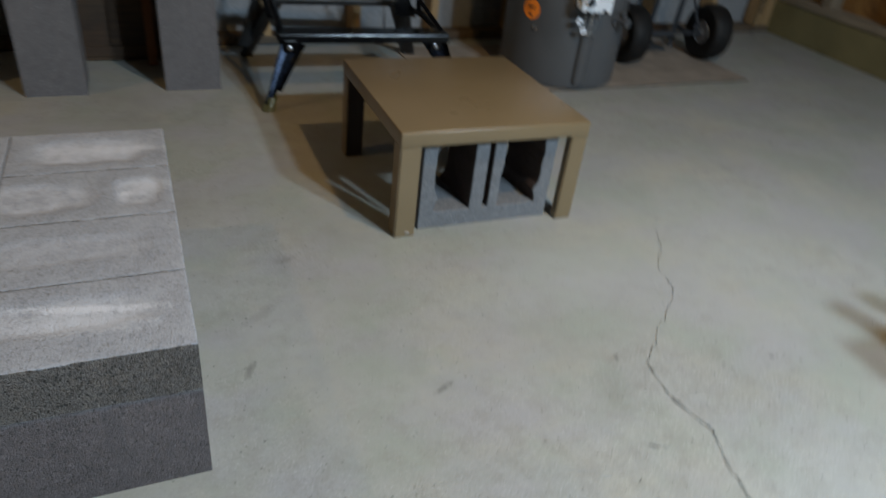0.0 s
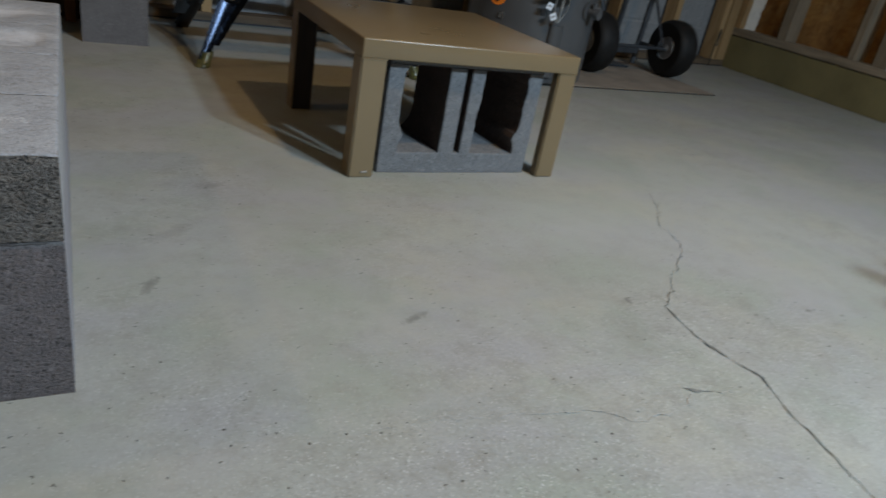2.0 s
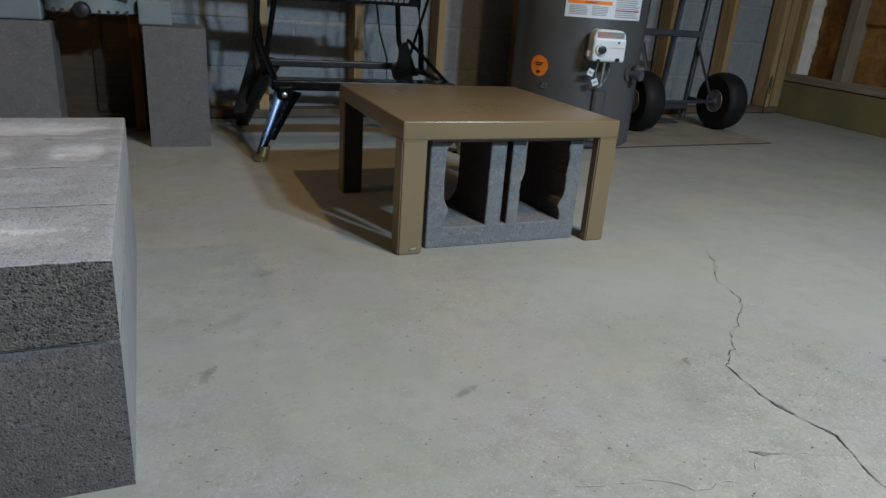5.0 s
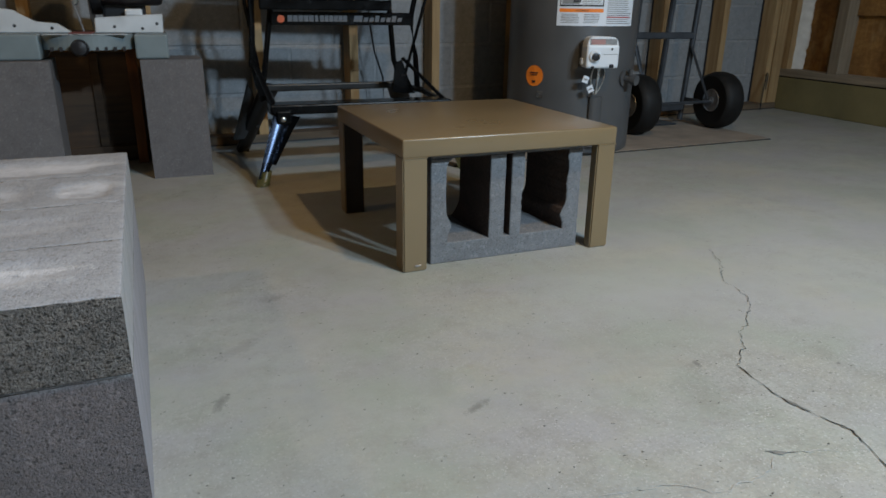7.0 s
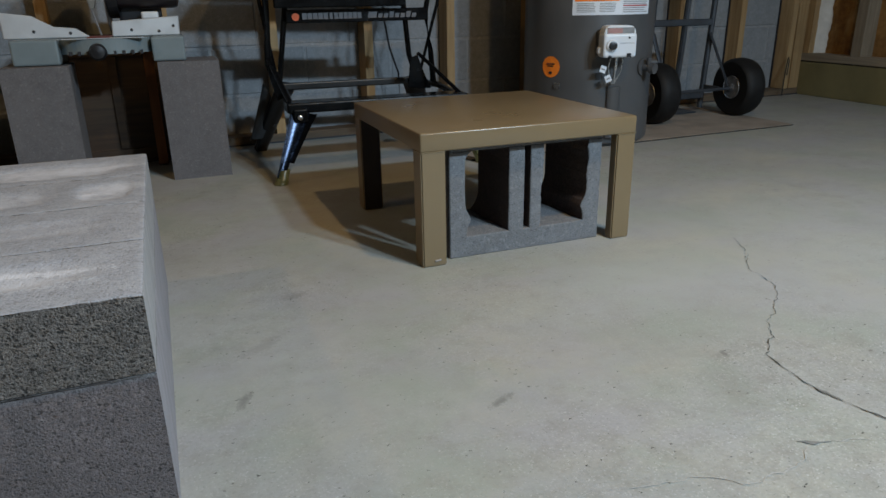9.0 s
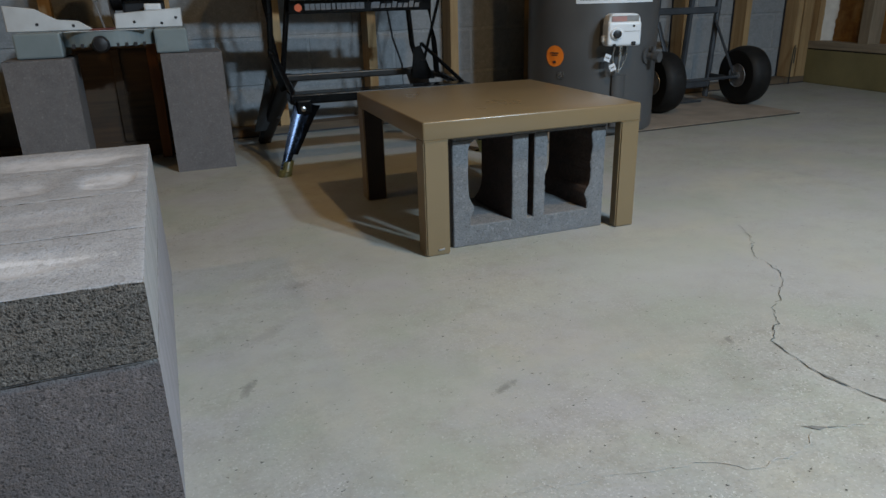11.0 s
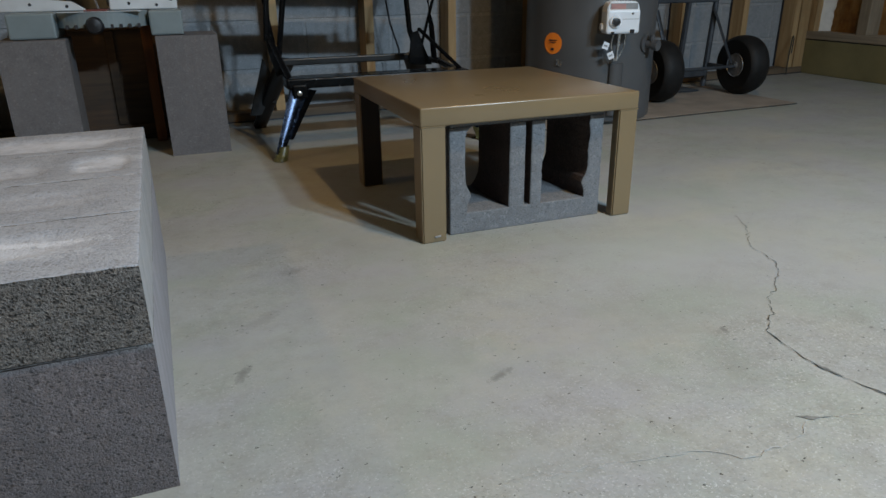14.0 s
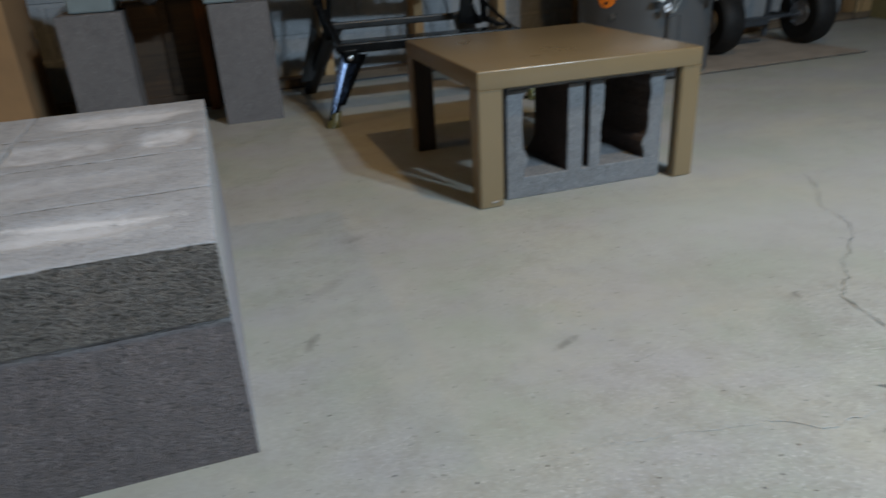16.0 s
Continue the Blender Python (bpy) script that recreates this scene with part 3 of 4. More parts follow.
        part("muntin", box((0.020, y - 0.009, 0.090), (0.0228, y + 0.009, 1.948)), M_WHITE, sash)

# ---- table with a block under it ----
table = thing("low_table", pose(0.752, 1.657, 0, 0, 0, 1.6), "low square tan-painted table with short legs", "table")
HT, TT = 0.306, 0.042
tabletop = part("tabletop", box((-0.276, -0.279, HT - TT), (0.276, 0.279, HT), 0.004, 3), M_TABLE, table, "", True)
tabletop.data.materials.append(M_TABLE_DARK)
for f in tabletop.data.polygons:  # the underside is black-brown
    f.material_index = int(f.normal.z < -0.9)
for sx in (-1, 1):
    for sy in (-1, 1):
        x0, y0 = sx * 0.275 + (0.001 if sx > 0 else 0), sy * 0.278
        LEG, DEPTH = (0.057, 0.052) if sx < 0 else (0.052, 0.028)
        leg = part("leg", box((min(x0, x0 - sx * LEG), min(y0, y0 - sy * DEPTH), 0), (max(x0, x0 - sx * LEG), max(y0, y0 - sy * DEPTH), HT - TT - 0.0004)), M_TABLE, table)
        leg.data.materials.append(M_TABLE_DARK)
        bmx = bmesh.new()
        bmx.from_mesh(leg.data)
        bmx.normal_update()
        for f in bmx.faces:  # black-brown inner faces
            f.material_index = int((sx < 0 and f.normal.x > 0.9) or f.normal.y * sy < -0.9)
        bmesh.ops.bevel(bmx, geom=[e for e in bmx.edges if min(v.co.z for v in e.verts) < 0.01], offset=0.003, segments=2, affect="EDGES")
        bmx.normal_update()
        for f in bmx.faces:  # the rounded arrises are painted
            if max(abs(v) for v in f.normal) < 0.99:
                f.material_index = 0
        bmx.to_mesh(leg.data)
        bmx.free()
        seam = [(x0 - sx * LEG * k / 10, y0 + sy * 0.0004, HT - TT + 0.0012 * noise.noise(Vector((k * 0.9, sx * 3, sy * 2)))) for k in range(11)]
        part("paint_seam", tube(seam, 0.0013, 6), M_TABLE, leg, "", True)
        if sx < 0:
            part("staple", tube([(x0 - sx * 0.028, y0 + sy * 0.0015, 0.014), (x0 - sx * 0.042, y0 + sy * 0.0015, 0.0155)], 0.0022, 6), M_RIM, leg, "small dull staple", True)


def hollow_block(name, m, label, material, deep=0.194):
    """A two-core block standing on its face: floor shell, two end walls with haunches, a split centre web; cores run along y."""
    z1, half = 0.252, 0.2005
    rough = random.Random(7)
    cores = [(-0.162, -0.050, 1, 0), (-0.0095, 0.0065, 0, 0), (0.041, 0.163, 0, 1)]  # left edge, right edge, haunch left, haunch right
    foot = [(-half + 2 * half * k / 60, 0.0022 * max(0, noise.noise(Vector((k * 0.55, 3, 8))) - 0.12)) for k in range(61)]
    side = [(half - 0.003 * max(0, noise.noise(Vector((k * 0.7, 9, 1))) - 0.15), z1 * k / 30) for k in range(1, 31)]
    outline = foot + side
    for x0, x1, hl, hr in reversed(cores):
        right, left = [], []
        steps = 40
        seed = x0 * 91
        for k in range(steps + 1):
            z = z1 - (z1 - 0.05) * k / steps
            lump = 0.014 * math.exp(-(((z - 0.090) / 0.020) ** 2)) + 0.006 * max(0, (0.075 - z) / 0.025)
            big = 1.0 if x1 - x0 > 0.05 else 0.12
            wob = [big * (0.0045 * noise.noise(Vector((z * 26, seed, q))) + 0.0022 * noise.noise(Vector((z * 110, seed, q + 4))) + rough.uniform(-0.0005, 0.0005)) for q in (0, 2)]
            wob = [wob[0] * (0.25 if x0 < -0.1 else 1), wob[1] * (0.3 if x0 < -0.1 else 1)]
            drift = 0.005 * min(1, max(0, (0.20 - z) / 0.08)) * hr
            fillet = 0.018 * max(0, (z - (z1 - 0.026)) / 0.026) ** 2 * (1 if big == 1.0 else 0)
            right.append((x1 - hr * lump + wob[0], z))
            left.append((x0 + hl * lump + wob[1] - drift + hl * fillet, z))
        outline += right + left[::-1]
    outline.append((-half, z1))
    bm = prism(outline, 0, deep)
    for v in bm.verts:
        if v.co.y > deep / 2 and abs(v.co.x) < half - 0.002 and v.co.z > 0.045:  # cores narrow towards the back
            for x0, x1, hl, hr in cores:
                if x0 - 0.013 < v.co.x < x1 + 0.013 and x1 - x0 > 0.05:
                    far = 0.010 * math.exp(-(((v.co.z - 0.090) / 0.020) ** 2))
                    top = 0.034 * max(0, (v.co.z - (z1 - 0.040)) / 0.040) ** 2 + 0.028 * max(0, (0.105 - v.co.z) / 0.055) ** 2
                    v.co.x = x0 + 0.004 + hl * far if v.co.x < (x0 + x1) / 2 else x1 + 0.007 - 0.016 * hr - hr * far - top
                    if v.co.z < 0.052:
                        v.co.z += 0.006
    add_box(bm, (-half, 0.0003, z1 - 0.001), (half, deep, 0.2625), 0.002, 1)  # upper shell
    t = part(name, bm, material)
    t.data.materials.append(M_CORE_SHADE)
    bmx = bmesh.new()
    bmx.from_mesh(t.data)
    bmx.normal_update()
    # inner core walls take the darker tone, their shade put into the colour
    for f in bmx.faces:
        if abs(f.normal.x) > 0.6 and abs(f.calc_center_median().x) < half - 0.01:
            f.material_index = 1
    bmesh.ops.bevel(bmx, geom=[e for e in bmx.edges if abs(e.verts[0].co.y - e.verts[1].co.y) < 1e-6], offset=0.002, segments=1, affect="EDGES")
    bmx.to_mesh(t.data)
    bmx.free()
    t.matrix_basis = m
    return tagged(t, label, "concrete block")


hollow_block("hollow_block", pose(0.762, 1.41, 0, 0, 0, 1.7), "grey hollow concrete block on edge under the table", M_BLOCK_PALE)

# ---- stack of solid blocks ----


def solid_block(name, m, size, label, material, group, dips=(), worn=0.0):
    """A closed block with a gritty front edge; dips are shallow moulded hollows in its top: x, y, half length, half width."""
    lx, ly, lz = size
    fine = [0.0, 0.0012, 0.003]
    xs = fine + [0.003 + (lx - 0.006) * i / 58 for i in range(1, 58)] + [lx - f for f in reversed(fine)]
    ys = fine + [0.003 + (ly - 0.006) * i / 24 for i in range(1, 24)] + [ly - f for f in reversed(fine)]
    nx, ny = len(xs) - 1, len(ys) - 1
    o = m.translation
    bm = bmesh.new()
    top = []
    for j in range(ny + 1):
        row = []
        for i in range(nx + 1):
            x, y = xs[i], ys[j]
            z = lz
            for cx, cy, hx, hy, d in dips:
                q = (abs((x - cx) / hx) ** 3 + abs((y - cy) / hy) ** 3) ** (1 / 3) + 0.10 * noise.noise(Vector((x * 22, y * 22, o.y * 5)))
                k = min(1, max(0, (1.0 - q) / 0.42))
                z -= d * k * k * (3 - 2 * k)
            edge = min(x, lx - x, y, ly - y)
            z -= 0.0016 * max(0, 1 - edge / 0.003) ** 2
            z += 0.0007 * noise.noise(Vector((x * 60 + o.y * 9, y * 60, 3)))
            if j in (0, ny):  # ragged arris: joints open and close
                chip = 0.0011 + 0.0036 * noise.noise(Vector((x * 21, o.y * 31 + y * 7, 5))) + 0.0016 * noise.noise(Vector((x * 150, o.y * 31 + y * 7, 9)))
                y += (1 if j == 0 else -1) * max(0, chip + worn) * min(1, (lx - x) / 0.012)
                z -= worn * 0.8
            if i in (0, nx):
                chip = 0.0012 * noise.noise(Vector((y * 70, o.y * 17 + x * 5, 1)))
                x += (1 if i == 0 else -1) * max(0, chip)
            row.append(bm.verts.new((x, y, z)))
        top.append(row)
    for j in range(ny):
        for i in range(nx):
            bm.faces.new((top[j][i], top[j][i + 1], top[j + 1][i + 1], top[j + 1][i]))
    rim = [top[0][i] for i in range(nx + 1)] + [top[j][nx] for j in range(1, ny + 1)] + [top[ny][i] for i in range(nx - 1, -1, -1)] + [top[j][0] for j in range(ny - 1, 0, -1)]
    flat = [(xs[i], 0) for i in range(nx + 1)] + [(lx, ys[j]) for j in range(1, ny + 1)] + [(xs[i], ly) for i in range(nx - 1, -1, -1)] + [(0, ys[j]) for j in range(ny - 1, 0, -1)]
    neck = [bm.verts.new((x, y, lz - 0.010)) for x, y in flat]
    low = [bm.verts.new((x, y, 0)) for x, y in flat]
    for i in range(len(rim)):
        j = (i + 1) % len(rim)
        bm.faces.new((rim[i], rim[j], neck[j], neck[i]))
        bm.faces.new((neck[i], neck[j], low[j], low[i]))
    bm.faces.new(low)
    t = part(name, bm, material, None, "", True)
    t.matrix_basis = m
    return tagged(t, label, "concrete block", group)


STACK = pose(-0.035, 0.717, 0, 0, 0, 2.0)
for k in range(4):
    y = 0.1985 * k
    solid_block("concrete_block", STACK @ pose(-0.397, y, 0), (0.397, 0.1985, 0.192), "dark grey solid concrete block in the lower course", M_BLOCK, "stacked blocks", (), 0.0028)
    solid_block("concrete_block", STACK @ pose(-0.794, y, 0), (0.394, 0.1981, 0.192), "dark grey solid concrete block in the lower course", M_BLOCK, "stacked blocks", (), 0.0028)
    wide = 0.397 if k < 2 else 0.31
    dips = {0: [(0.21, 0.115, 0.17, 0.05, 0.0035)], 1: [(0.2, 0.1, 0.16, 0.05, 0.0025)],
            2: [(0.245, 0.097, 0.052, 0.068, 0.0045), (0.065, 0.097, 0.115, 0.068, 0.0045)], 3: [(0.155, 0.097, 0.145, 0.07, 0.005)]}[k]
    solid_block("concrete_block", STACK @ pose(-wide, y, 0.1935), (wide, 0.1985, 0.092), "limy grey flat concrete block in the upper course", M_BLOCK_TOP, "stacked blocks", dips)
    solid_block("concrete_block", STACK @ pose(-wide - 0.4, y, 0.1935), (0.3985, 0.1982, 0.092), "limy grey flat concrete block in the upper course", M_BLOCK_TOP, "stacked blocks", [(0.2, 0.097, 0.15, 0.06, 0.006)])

# ---- blocks that carry the saw ----
for x, y, r in ((-0.052, 2.50, 1.5), (-0.505, 2.47, 2.0)):
    b = solid_block("concrete_block", pose(x, y, 0, 0, 0, r), (0.194, 0.194, 0.397), "grey concrete block on end under the saw", M_BLOCK_MID, "saw stand blocks")

# ---- water heater ----
HR = 0.265
heater = thing("water_heater", pose(1.645, 2.637, 0.007), "tall grey enamelled gas water heater on a board", "water heater")
tank = part("tank", lathe([(HR - 0.012, 0.0), (HR - 0.002, 0.008), (HR, 0.022), (HR, 0.05), (HR, 1.40), (HR - 0.02, 1.44), (0.02, 1.46)], 96), M_HEATER, heater, "", True)


def on_tank(a, z, out=0.0):
    return Vector(((HR + out) * math.cos(radians(a)), (HR + out) * math.sin(radians(a)), z))


def patch(a0, a1, z0, z1, out, thick=0.0008):
    """A thin curved sheet on the tank."""
    bm = bmesh.new()
    n = max(2, int(abs(a1 - a0) / 3))
    rows = []
    for o in (out, out + thick):
        rows.append([[bm.verts.new(on_tank(a0 + (a1 - a0) * i / n, z, o)) for z in (z0, z1)] for i in range(n + 1)])
    lo, hi = rows
    for i in range(n):
        bm.faces.new((hi[i][0], hi[i + 1][0], hi[i + 1][1], hi[i][1]))
        bm.faces.new((lo[i][0], lo[i][1], lo[i + 1][1], lo[i + 1][0]))
        for k in (0, 1):
            bm.faces.new((lo[i][k], lo[i + 1][k], hi[i + 1][k], hi[i][k]))
    for i in (0, n):
        bm.faces.new((lo[i][0], lo[i][1], hi[i][1], hi[i][0]))
    return bm


def wrapped_text(text, a, z, size, out):
    """Built-in letters bent round the tank, centred at the angle a."""
    cu = bpy.data.curves.new("letters", "FONT")
    cu.body, cu.size, cu.align_x = text, size, "CENTER"
    ob = bpy.data.objects.new("letters", cu)
    scene.collection.objects.link(ob)
    me = bpy.data.meshes.new_from_object(ob.evaluated_get(bpy.context.evaluated_depsgraph_get()))
    bpy.data.objects.remove(ob)
    bm = bmesh.new()
    bm.from_mesh(me)
    bpy.data.meshes.remove(me)
    for v in bm.verts:
        v.co = on_tank(a + math.degrees(v.co.x / HR), z + v.co.y, out)
    return bm


label = part("warning_label", patch(-135, -63, 0.503, 0.80, 0.0006), M_PAPER, heater, "white paper warning label with coloured headings")
part("picture_frame", patch(-133, -96.5, 0.574, 0.735, 0.0016), M_INK, label)
part("picture_field", patch(-132, -97.5, 0.580, 0.640, 0.0026), M_PAPER, label)
part("heading", patch(-132, -97.5, 0.642, 0.666, 0.0026), M_RED, label)
part("heading_letters", wrapped_text("DANGER", -114, 0.648, 0.016, 0.0040), M_PAPER, label)
part("heading", patch(-133, -96.5, 0.553, 0.566, 0.0016), M_ORANGE, label)
part("heading_letters", wrapped_text("WARNING", -114, 0.5555, 0.010, 0.0030), M_INK, label)
part("picture_shade", patch(-131, -117, 0.582, 0.604, 0.0031), M_GREYINK, label)
part("picture_shape", patch(-131, -128.5, 0.606, 0.626, 0.0036), M_INK, label)
part("picture_shape", patch(-127.5, -125, 0.610, 0.620, 0.0036), M_INK, label)
part("picture_shape", patch(-119, -117, 0.600, 0.634, 0.0036), M_INK, label)
part("picture_shape", patch(-124, -119, 0.608, 0.628, 0.0036), M_INK, label)
part("picture_shape", patch(-122, -116, 0.588, 0.597, 0.0036), M_INK, label)
rnd = random.Random(3)
for k in range(9):
    part("print_line", patch(-114.5, -98.5 - rnd.uniform(0, 2), 0.585 + 0.006 * k, 0.5872 + 0.006 * k, 0.0036), M_GREYINK, label)
for k in range(6):
    part("print_line", patch(-131.5, -116 - rnd.uniform(0, 2), 0.514 + 0.006 * k, 0.5162 + 0.006 * k, 0.0016), M_GREYINK, label)
    part("print_line", patch(-113, -98 - rnd.uniform(0, 3), 0.514 + 0.006 * k, 0.5162 + 0.006 * k, 0.0016), M_GREYINK, label)
for k in range(24):
    if k in (3, 17):
        part("print_bar", patch(-93, -66, 0.511 + 0.0075 * k, 0.5155 + 0.0075 * k, 0.0016), M_RED, label)
    else:
        part("print_line", patch(-93, -66 - rnd.uniform(0, 6), 0.5115 + 0.0075 * k, 0.5143 + 0.0075 * k, 0.0016), M_GREYINK, label)

bm = bmesh.new()
bmesh.ops.create_circle(bm, cap_ends=True, segments=32, radius=0.041)
bmesh.ops.subdivide_edges(bm, edges=list(bm.edges), cuts=1)
bmesh.ops.inset_region(bm, faces=list(bm.faces), thickness=0.012)
for v in bm.verts:
    v.co = on_tank(-153 + math.degrees(v.co.x / HR), 0.308 + v.co.y, 0.0012)
sticker = part("round_sticker", bm, M_ORANGE, heater, "round orange energy sticker")
part("sticker_print", patch(-157, -149, 0.318, 0.322, 0.0022), M_INK, sticker)
part("sticker_print", patch(-156, -150, 0.310, 0.313, 0.0022), M_INK, sticker)
part("sticker_print", patch(-154.5, -151.5, 0.281, 0.290, 0.0022), M_INK, sticker)
tape = bmesh.new()
bmesh.ops.create_grid(tape, x_segments=9, y_segments=7, size=0.5)
for v in tape.verts:
    u, w = v.co.x, v.co.y
    lift = 0.003 + 0.005 * abs(noise.noise(Vector((u * 5, w * 5, 2))))
    v.co = on_tank(-146.5 + 6.5 * u + 1.2 * noise.noise(Vector((u * 3, w * 3, 7))), 0.236 + 0.026 * w + 0.003 * noise.noise(Vector((u * 3, w * 3, 9))), lift)
M_TAPE = paint("clear_tape", (0.30, 0.30, 0.30), 0.12, 0, 0.3, 90, 0.0)
M_TAPE.node_tree.nodes["Principled BSDF"].inputs["Transmission Weight"].default_value = 0.75
part("crumpled_tape", tape, M_TAPE, heater, "crumpled scrap of clear tape")

# gas control
CA = -101.5
m_ctrl = Matrix.Translation(on_tank(CA, 0.399, 0.0)) @ pose(0, 0, 0, 0, 0, CA + 90)
control = part("gas_control", box((-0.062, -0.088, -0.048), (0.068, -0.022, 0.040), 0.010, 3, m_ctrl), M_WHITE, heater, "white gas control box with a black dial")
part("slanted_hood", prism([(-0.060, 0.030), (0.066, 0.030), (0.065, 0.048), (0.058, 0.062), (0.046, 0.067), (-0.036, 0.069), (-0.050, 0.063), (-0.058, 0.048)], -0.080, -0.022, 0.004), M_WHITE, control).matrix_basis = m_ctrl
part("hood_rim", box((-0.049, -0.0814, 0.0375), (0.057, -0.0802, 0.0605), 0, 2, m_ctrl), M_GREYINK, control)
part("hood_label", box((-0.046, -0.0825, 0.040), (0.010, -0.0803, 0.058), 0, 2, m_ctrl), paint("pink_print", (0.55, 0.30, 0.28), 0.6), control)
part("hood_label", box((0.014, -0.0825, 0.040), (0.054, -0.0803, 0.058), 0, 2, m_ctrl), M_GREYINK, control)
bm = bmesh.new()
add_lathe(bm, [(0.0235, 0.0), (0.0235, 0.004), (0.020, 0.008)], 28, m_ctrl @ pose(-0.030, -0.088, -0.004, 90))
part("dial_ring", bm, M_WHITE, control, "", True)
bm = bmesh.new()
add_lathe(bm, [(0.015, 0.008), (0.014, 0.018), (0.005, 0.020)], 24, m_ctrl @ pose(-0.030, -0.088, -0.004, 90))
part("dial", bm, M_DARKPLASTIC, control, "black round dial", True)
part("seam", box((0.000, -0.0892, 0.004), (0.060, -0.0883, 0.0055), 0, 2, m_ctrl), M_GREYINK, control)
part("small_knob", lathe([(0.004, 0), (0.004, 0.003)], 10, m_ctrl @ pose(0.036, -0.088, 0.024, 90)), M_DARKPLASTIC, control)
part("igniter_button", box((0.030, -0.094, -0.046), (0.046, -0.086, -0.032), 0.002, 1, m_ctrl), M_DARKPLASTIC, control)
part("igniter_button", box((-0.042, -0.092, -0.050), (-0.030, -0.084, -0.039), 0.002, 1, m_ctrl), M_DARKPLASTIC, control)
part("side_cap", box((-0.071, -0.060, -0.036), (-0.0605, -0.034, -0.010), 0.004, 1, m_ctrl), M_WHITE, control)
part("mount", box((-0.060, -0.024, -0.050), (0.055, 0.012, 0.045), 0.004, 1, m_ctrl), M_HEATER, control)
for k, (dx, bow) in enumerate(((-0.014, -0.012), (0.006, 0.0), (0.012, 0.004), (0.030, 0.012))):
    pts = [m_ctrl @ Vector((dx + bow * math.sin(i / 8 * math.pi) - 0.012 * (i / 8) * (k - 1), -0.045 + 0.010 * i / 8, -0.045 - 0.105 * i / 8)) for i in range(9)]
    part("gas_line", tube(pts, 0.0028 if k != 1 else 0.0042, 8), M_STEEL, control, "thin bare metal tube", True)
for dx, dz, r in ((-0.046, -0.092, 20), (-0.024, -0.128, -25)):
    part("paper_tag", box((-0.012, -0.001, -0.013), (0.012, 0.0, 0.013), 0, 2, m_ctrl @ pose(dx, -0.052, dz, 0, r, 0)), M_PAPER, control, "small white paper tag")
    part("tag_print", box((-0.008, -0.002, -0.003), (0.007, -0.0012, 0.003), 0, 2, m_ctrl @ pose(dx, -0.052, dz, 0, r, 0)), M_GREYINK, control)
# tube cover down to the base
bm = bmesh.new()
add_tube(bm, [on_tank(-97, 0.235, 0.004), on_tank(-97, 0.10, 0.004), on_tank(-97, 0.035, 0.004)], 0.030, 14, None, True, 0.55)
part("tube_cover", bm, M_HEATER, heater, "", True)
part("vent_slot", patch(-113.5, -109.5, 0.262, 0.288, 0.0008), M_DARKPLASTIC, heater)
# drain valve
d0, d1 = on_tank(-66, 0.302, -0.005), on_tank(-66, 0.298, 0.055)
M_VALVE = paint("dull_valve_metal", (0.15, 0.155, 0.165), 0.4, 0.3, 0.3, 30, 0.05)
valve = part("drain_valve", tube([d0, d0.lerp(d1, 0.4), d1], 0.014, 14), M_VALVE, heater, "dull metal drain valve", True)
part("valve_flange", tube([on_tank(-66, 0.302, 0.0), on_tank(-66, 0.302, 0.008)], 0.034, 18), M_HEATER, valve, "", True)
part("valve_cap", tube([d0.lerp(d1, 0.72), d1 + (d1 - d0) * 0.08], 0.021, 10), M_VALVE, valve, "", True)
part("valve_handle", tube([d0.lerp(d1, 0.6) + Vector((0, 0, 0.012)), d0.lerp(d1, 0.6) + Vector((0, 0, 0.038))], 0.010, 8), M_VALVE, valve, "", True)

floor_board = part("floor_board", box((-0.62, 0.0, 0), (1.03, 0.62, 0.0065), 0.0008, 1), M_BOARD)
# thin dark strips along the front and right edges
part("dark_edge", box((-0.62, -0.0016, 0), (1.031, -0.0003, 0.0052)), M_CRACK, floor_board, "dark strip along the board edge")
part("dark_edge", box((1.0303, -0.0016, 0), (1.0318, 0.62, 0.0052)), M_CRACK, floor_board, "dark strip along the board edge")
floor_board.matrix_basis = pose(1.62, 2.395, 0.0005, 0, 0, 3.3)
tagged(floor_board, "thin stained hardboard sheet under the heater", "board")

# ---- hand truck ----
truck = thing("hand_truck", pose(0, 0, 0.007), "blue-grey steel hand truck with black pneumatic tyres", "hand truck")


def build_wheel(x, y, z, r, w):
    m = pose(x, y, z, 0, 90, 0)
    prof = [(0.053, -w * 0.38), (r * 0.72, -w * 0.5), (r * 0.86, -w * 0.50), (r * 0.95, -w * 0.40), (r * 0.985, -w * 0.24)]
    prof += [(r, -w * 0.12), (r, w * 0.12)]
    prof += [(r * 0.985, w * 0.24), (r * 0.95, w * 0.40), (r * 0.86, w * 0.50), (r * 0.72, w * 0.5), (0.053, w * 0.38)]
    tyre = part("tyre", lathe(prof, 56, m, True), M_RUBBER, truck, "black ribbed pneumatic tyre", True)
    rim = part("rim", lathe([(0.056, -w * 0.40), (0.054, -w * 0.44), (0.051, -w * 0.40), (0.046, -w * 0.10), (0.034, -w * 0.06), (0.019, -w * 0.06), (0.018, -w * 0.44), (0.012, -w * 0.46)], 36, m, True), M_RIM, tyre, "dull grey wheel rim", True)
    part("hub_nut", lathe([(0.014, -w * 0.60), (0.014, -w * 0.46)], 6, m), M_STEEL, rim)
    for k in range(4):
        a = k * math.pi / 2 + 0.4
        part("rim_bolt", lathe([(0.005, 0), (0.005, 0.006)], 6, m @ Matrix.Translation((0.028 * math.cos(a), 0.028 * math.sin(a), -w * 0.10))), M_STEEL, rim)
    return tyre


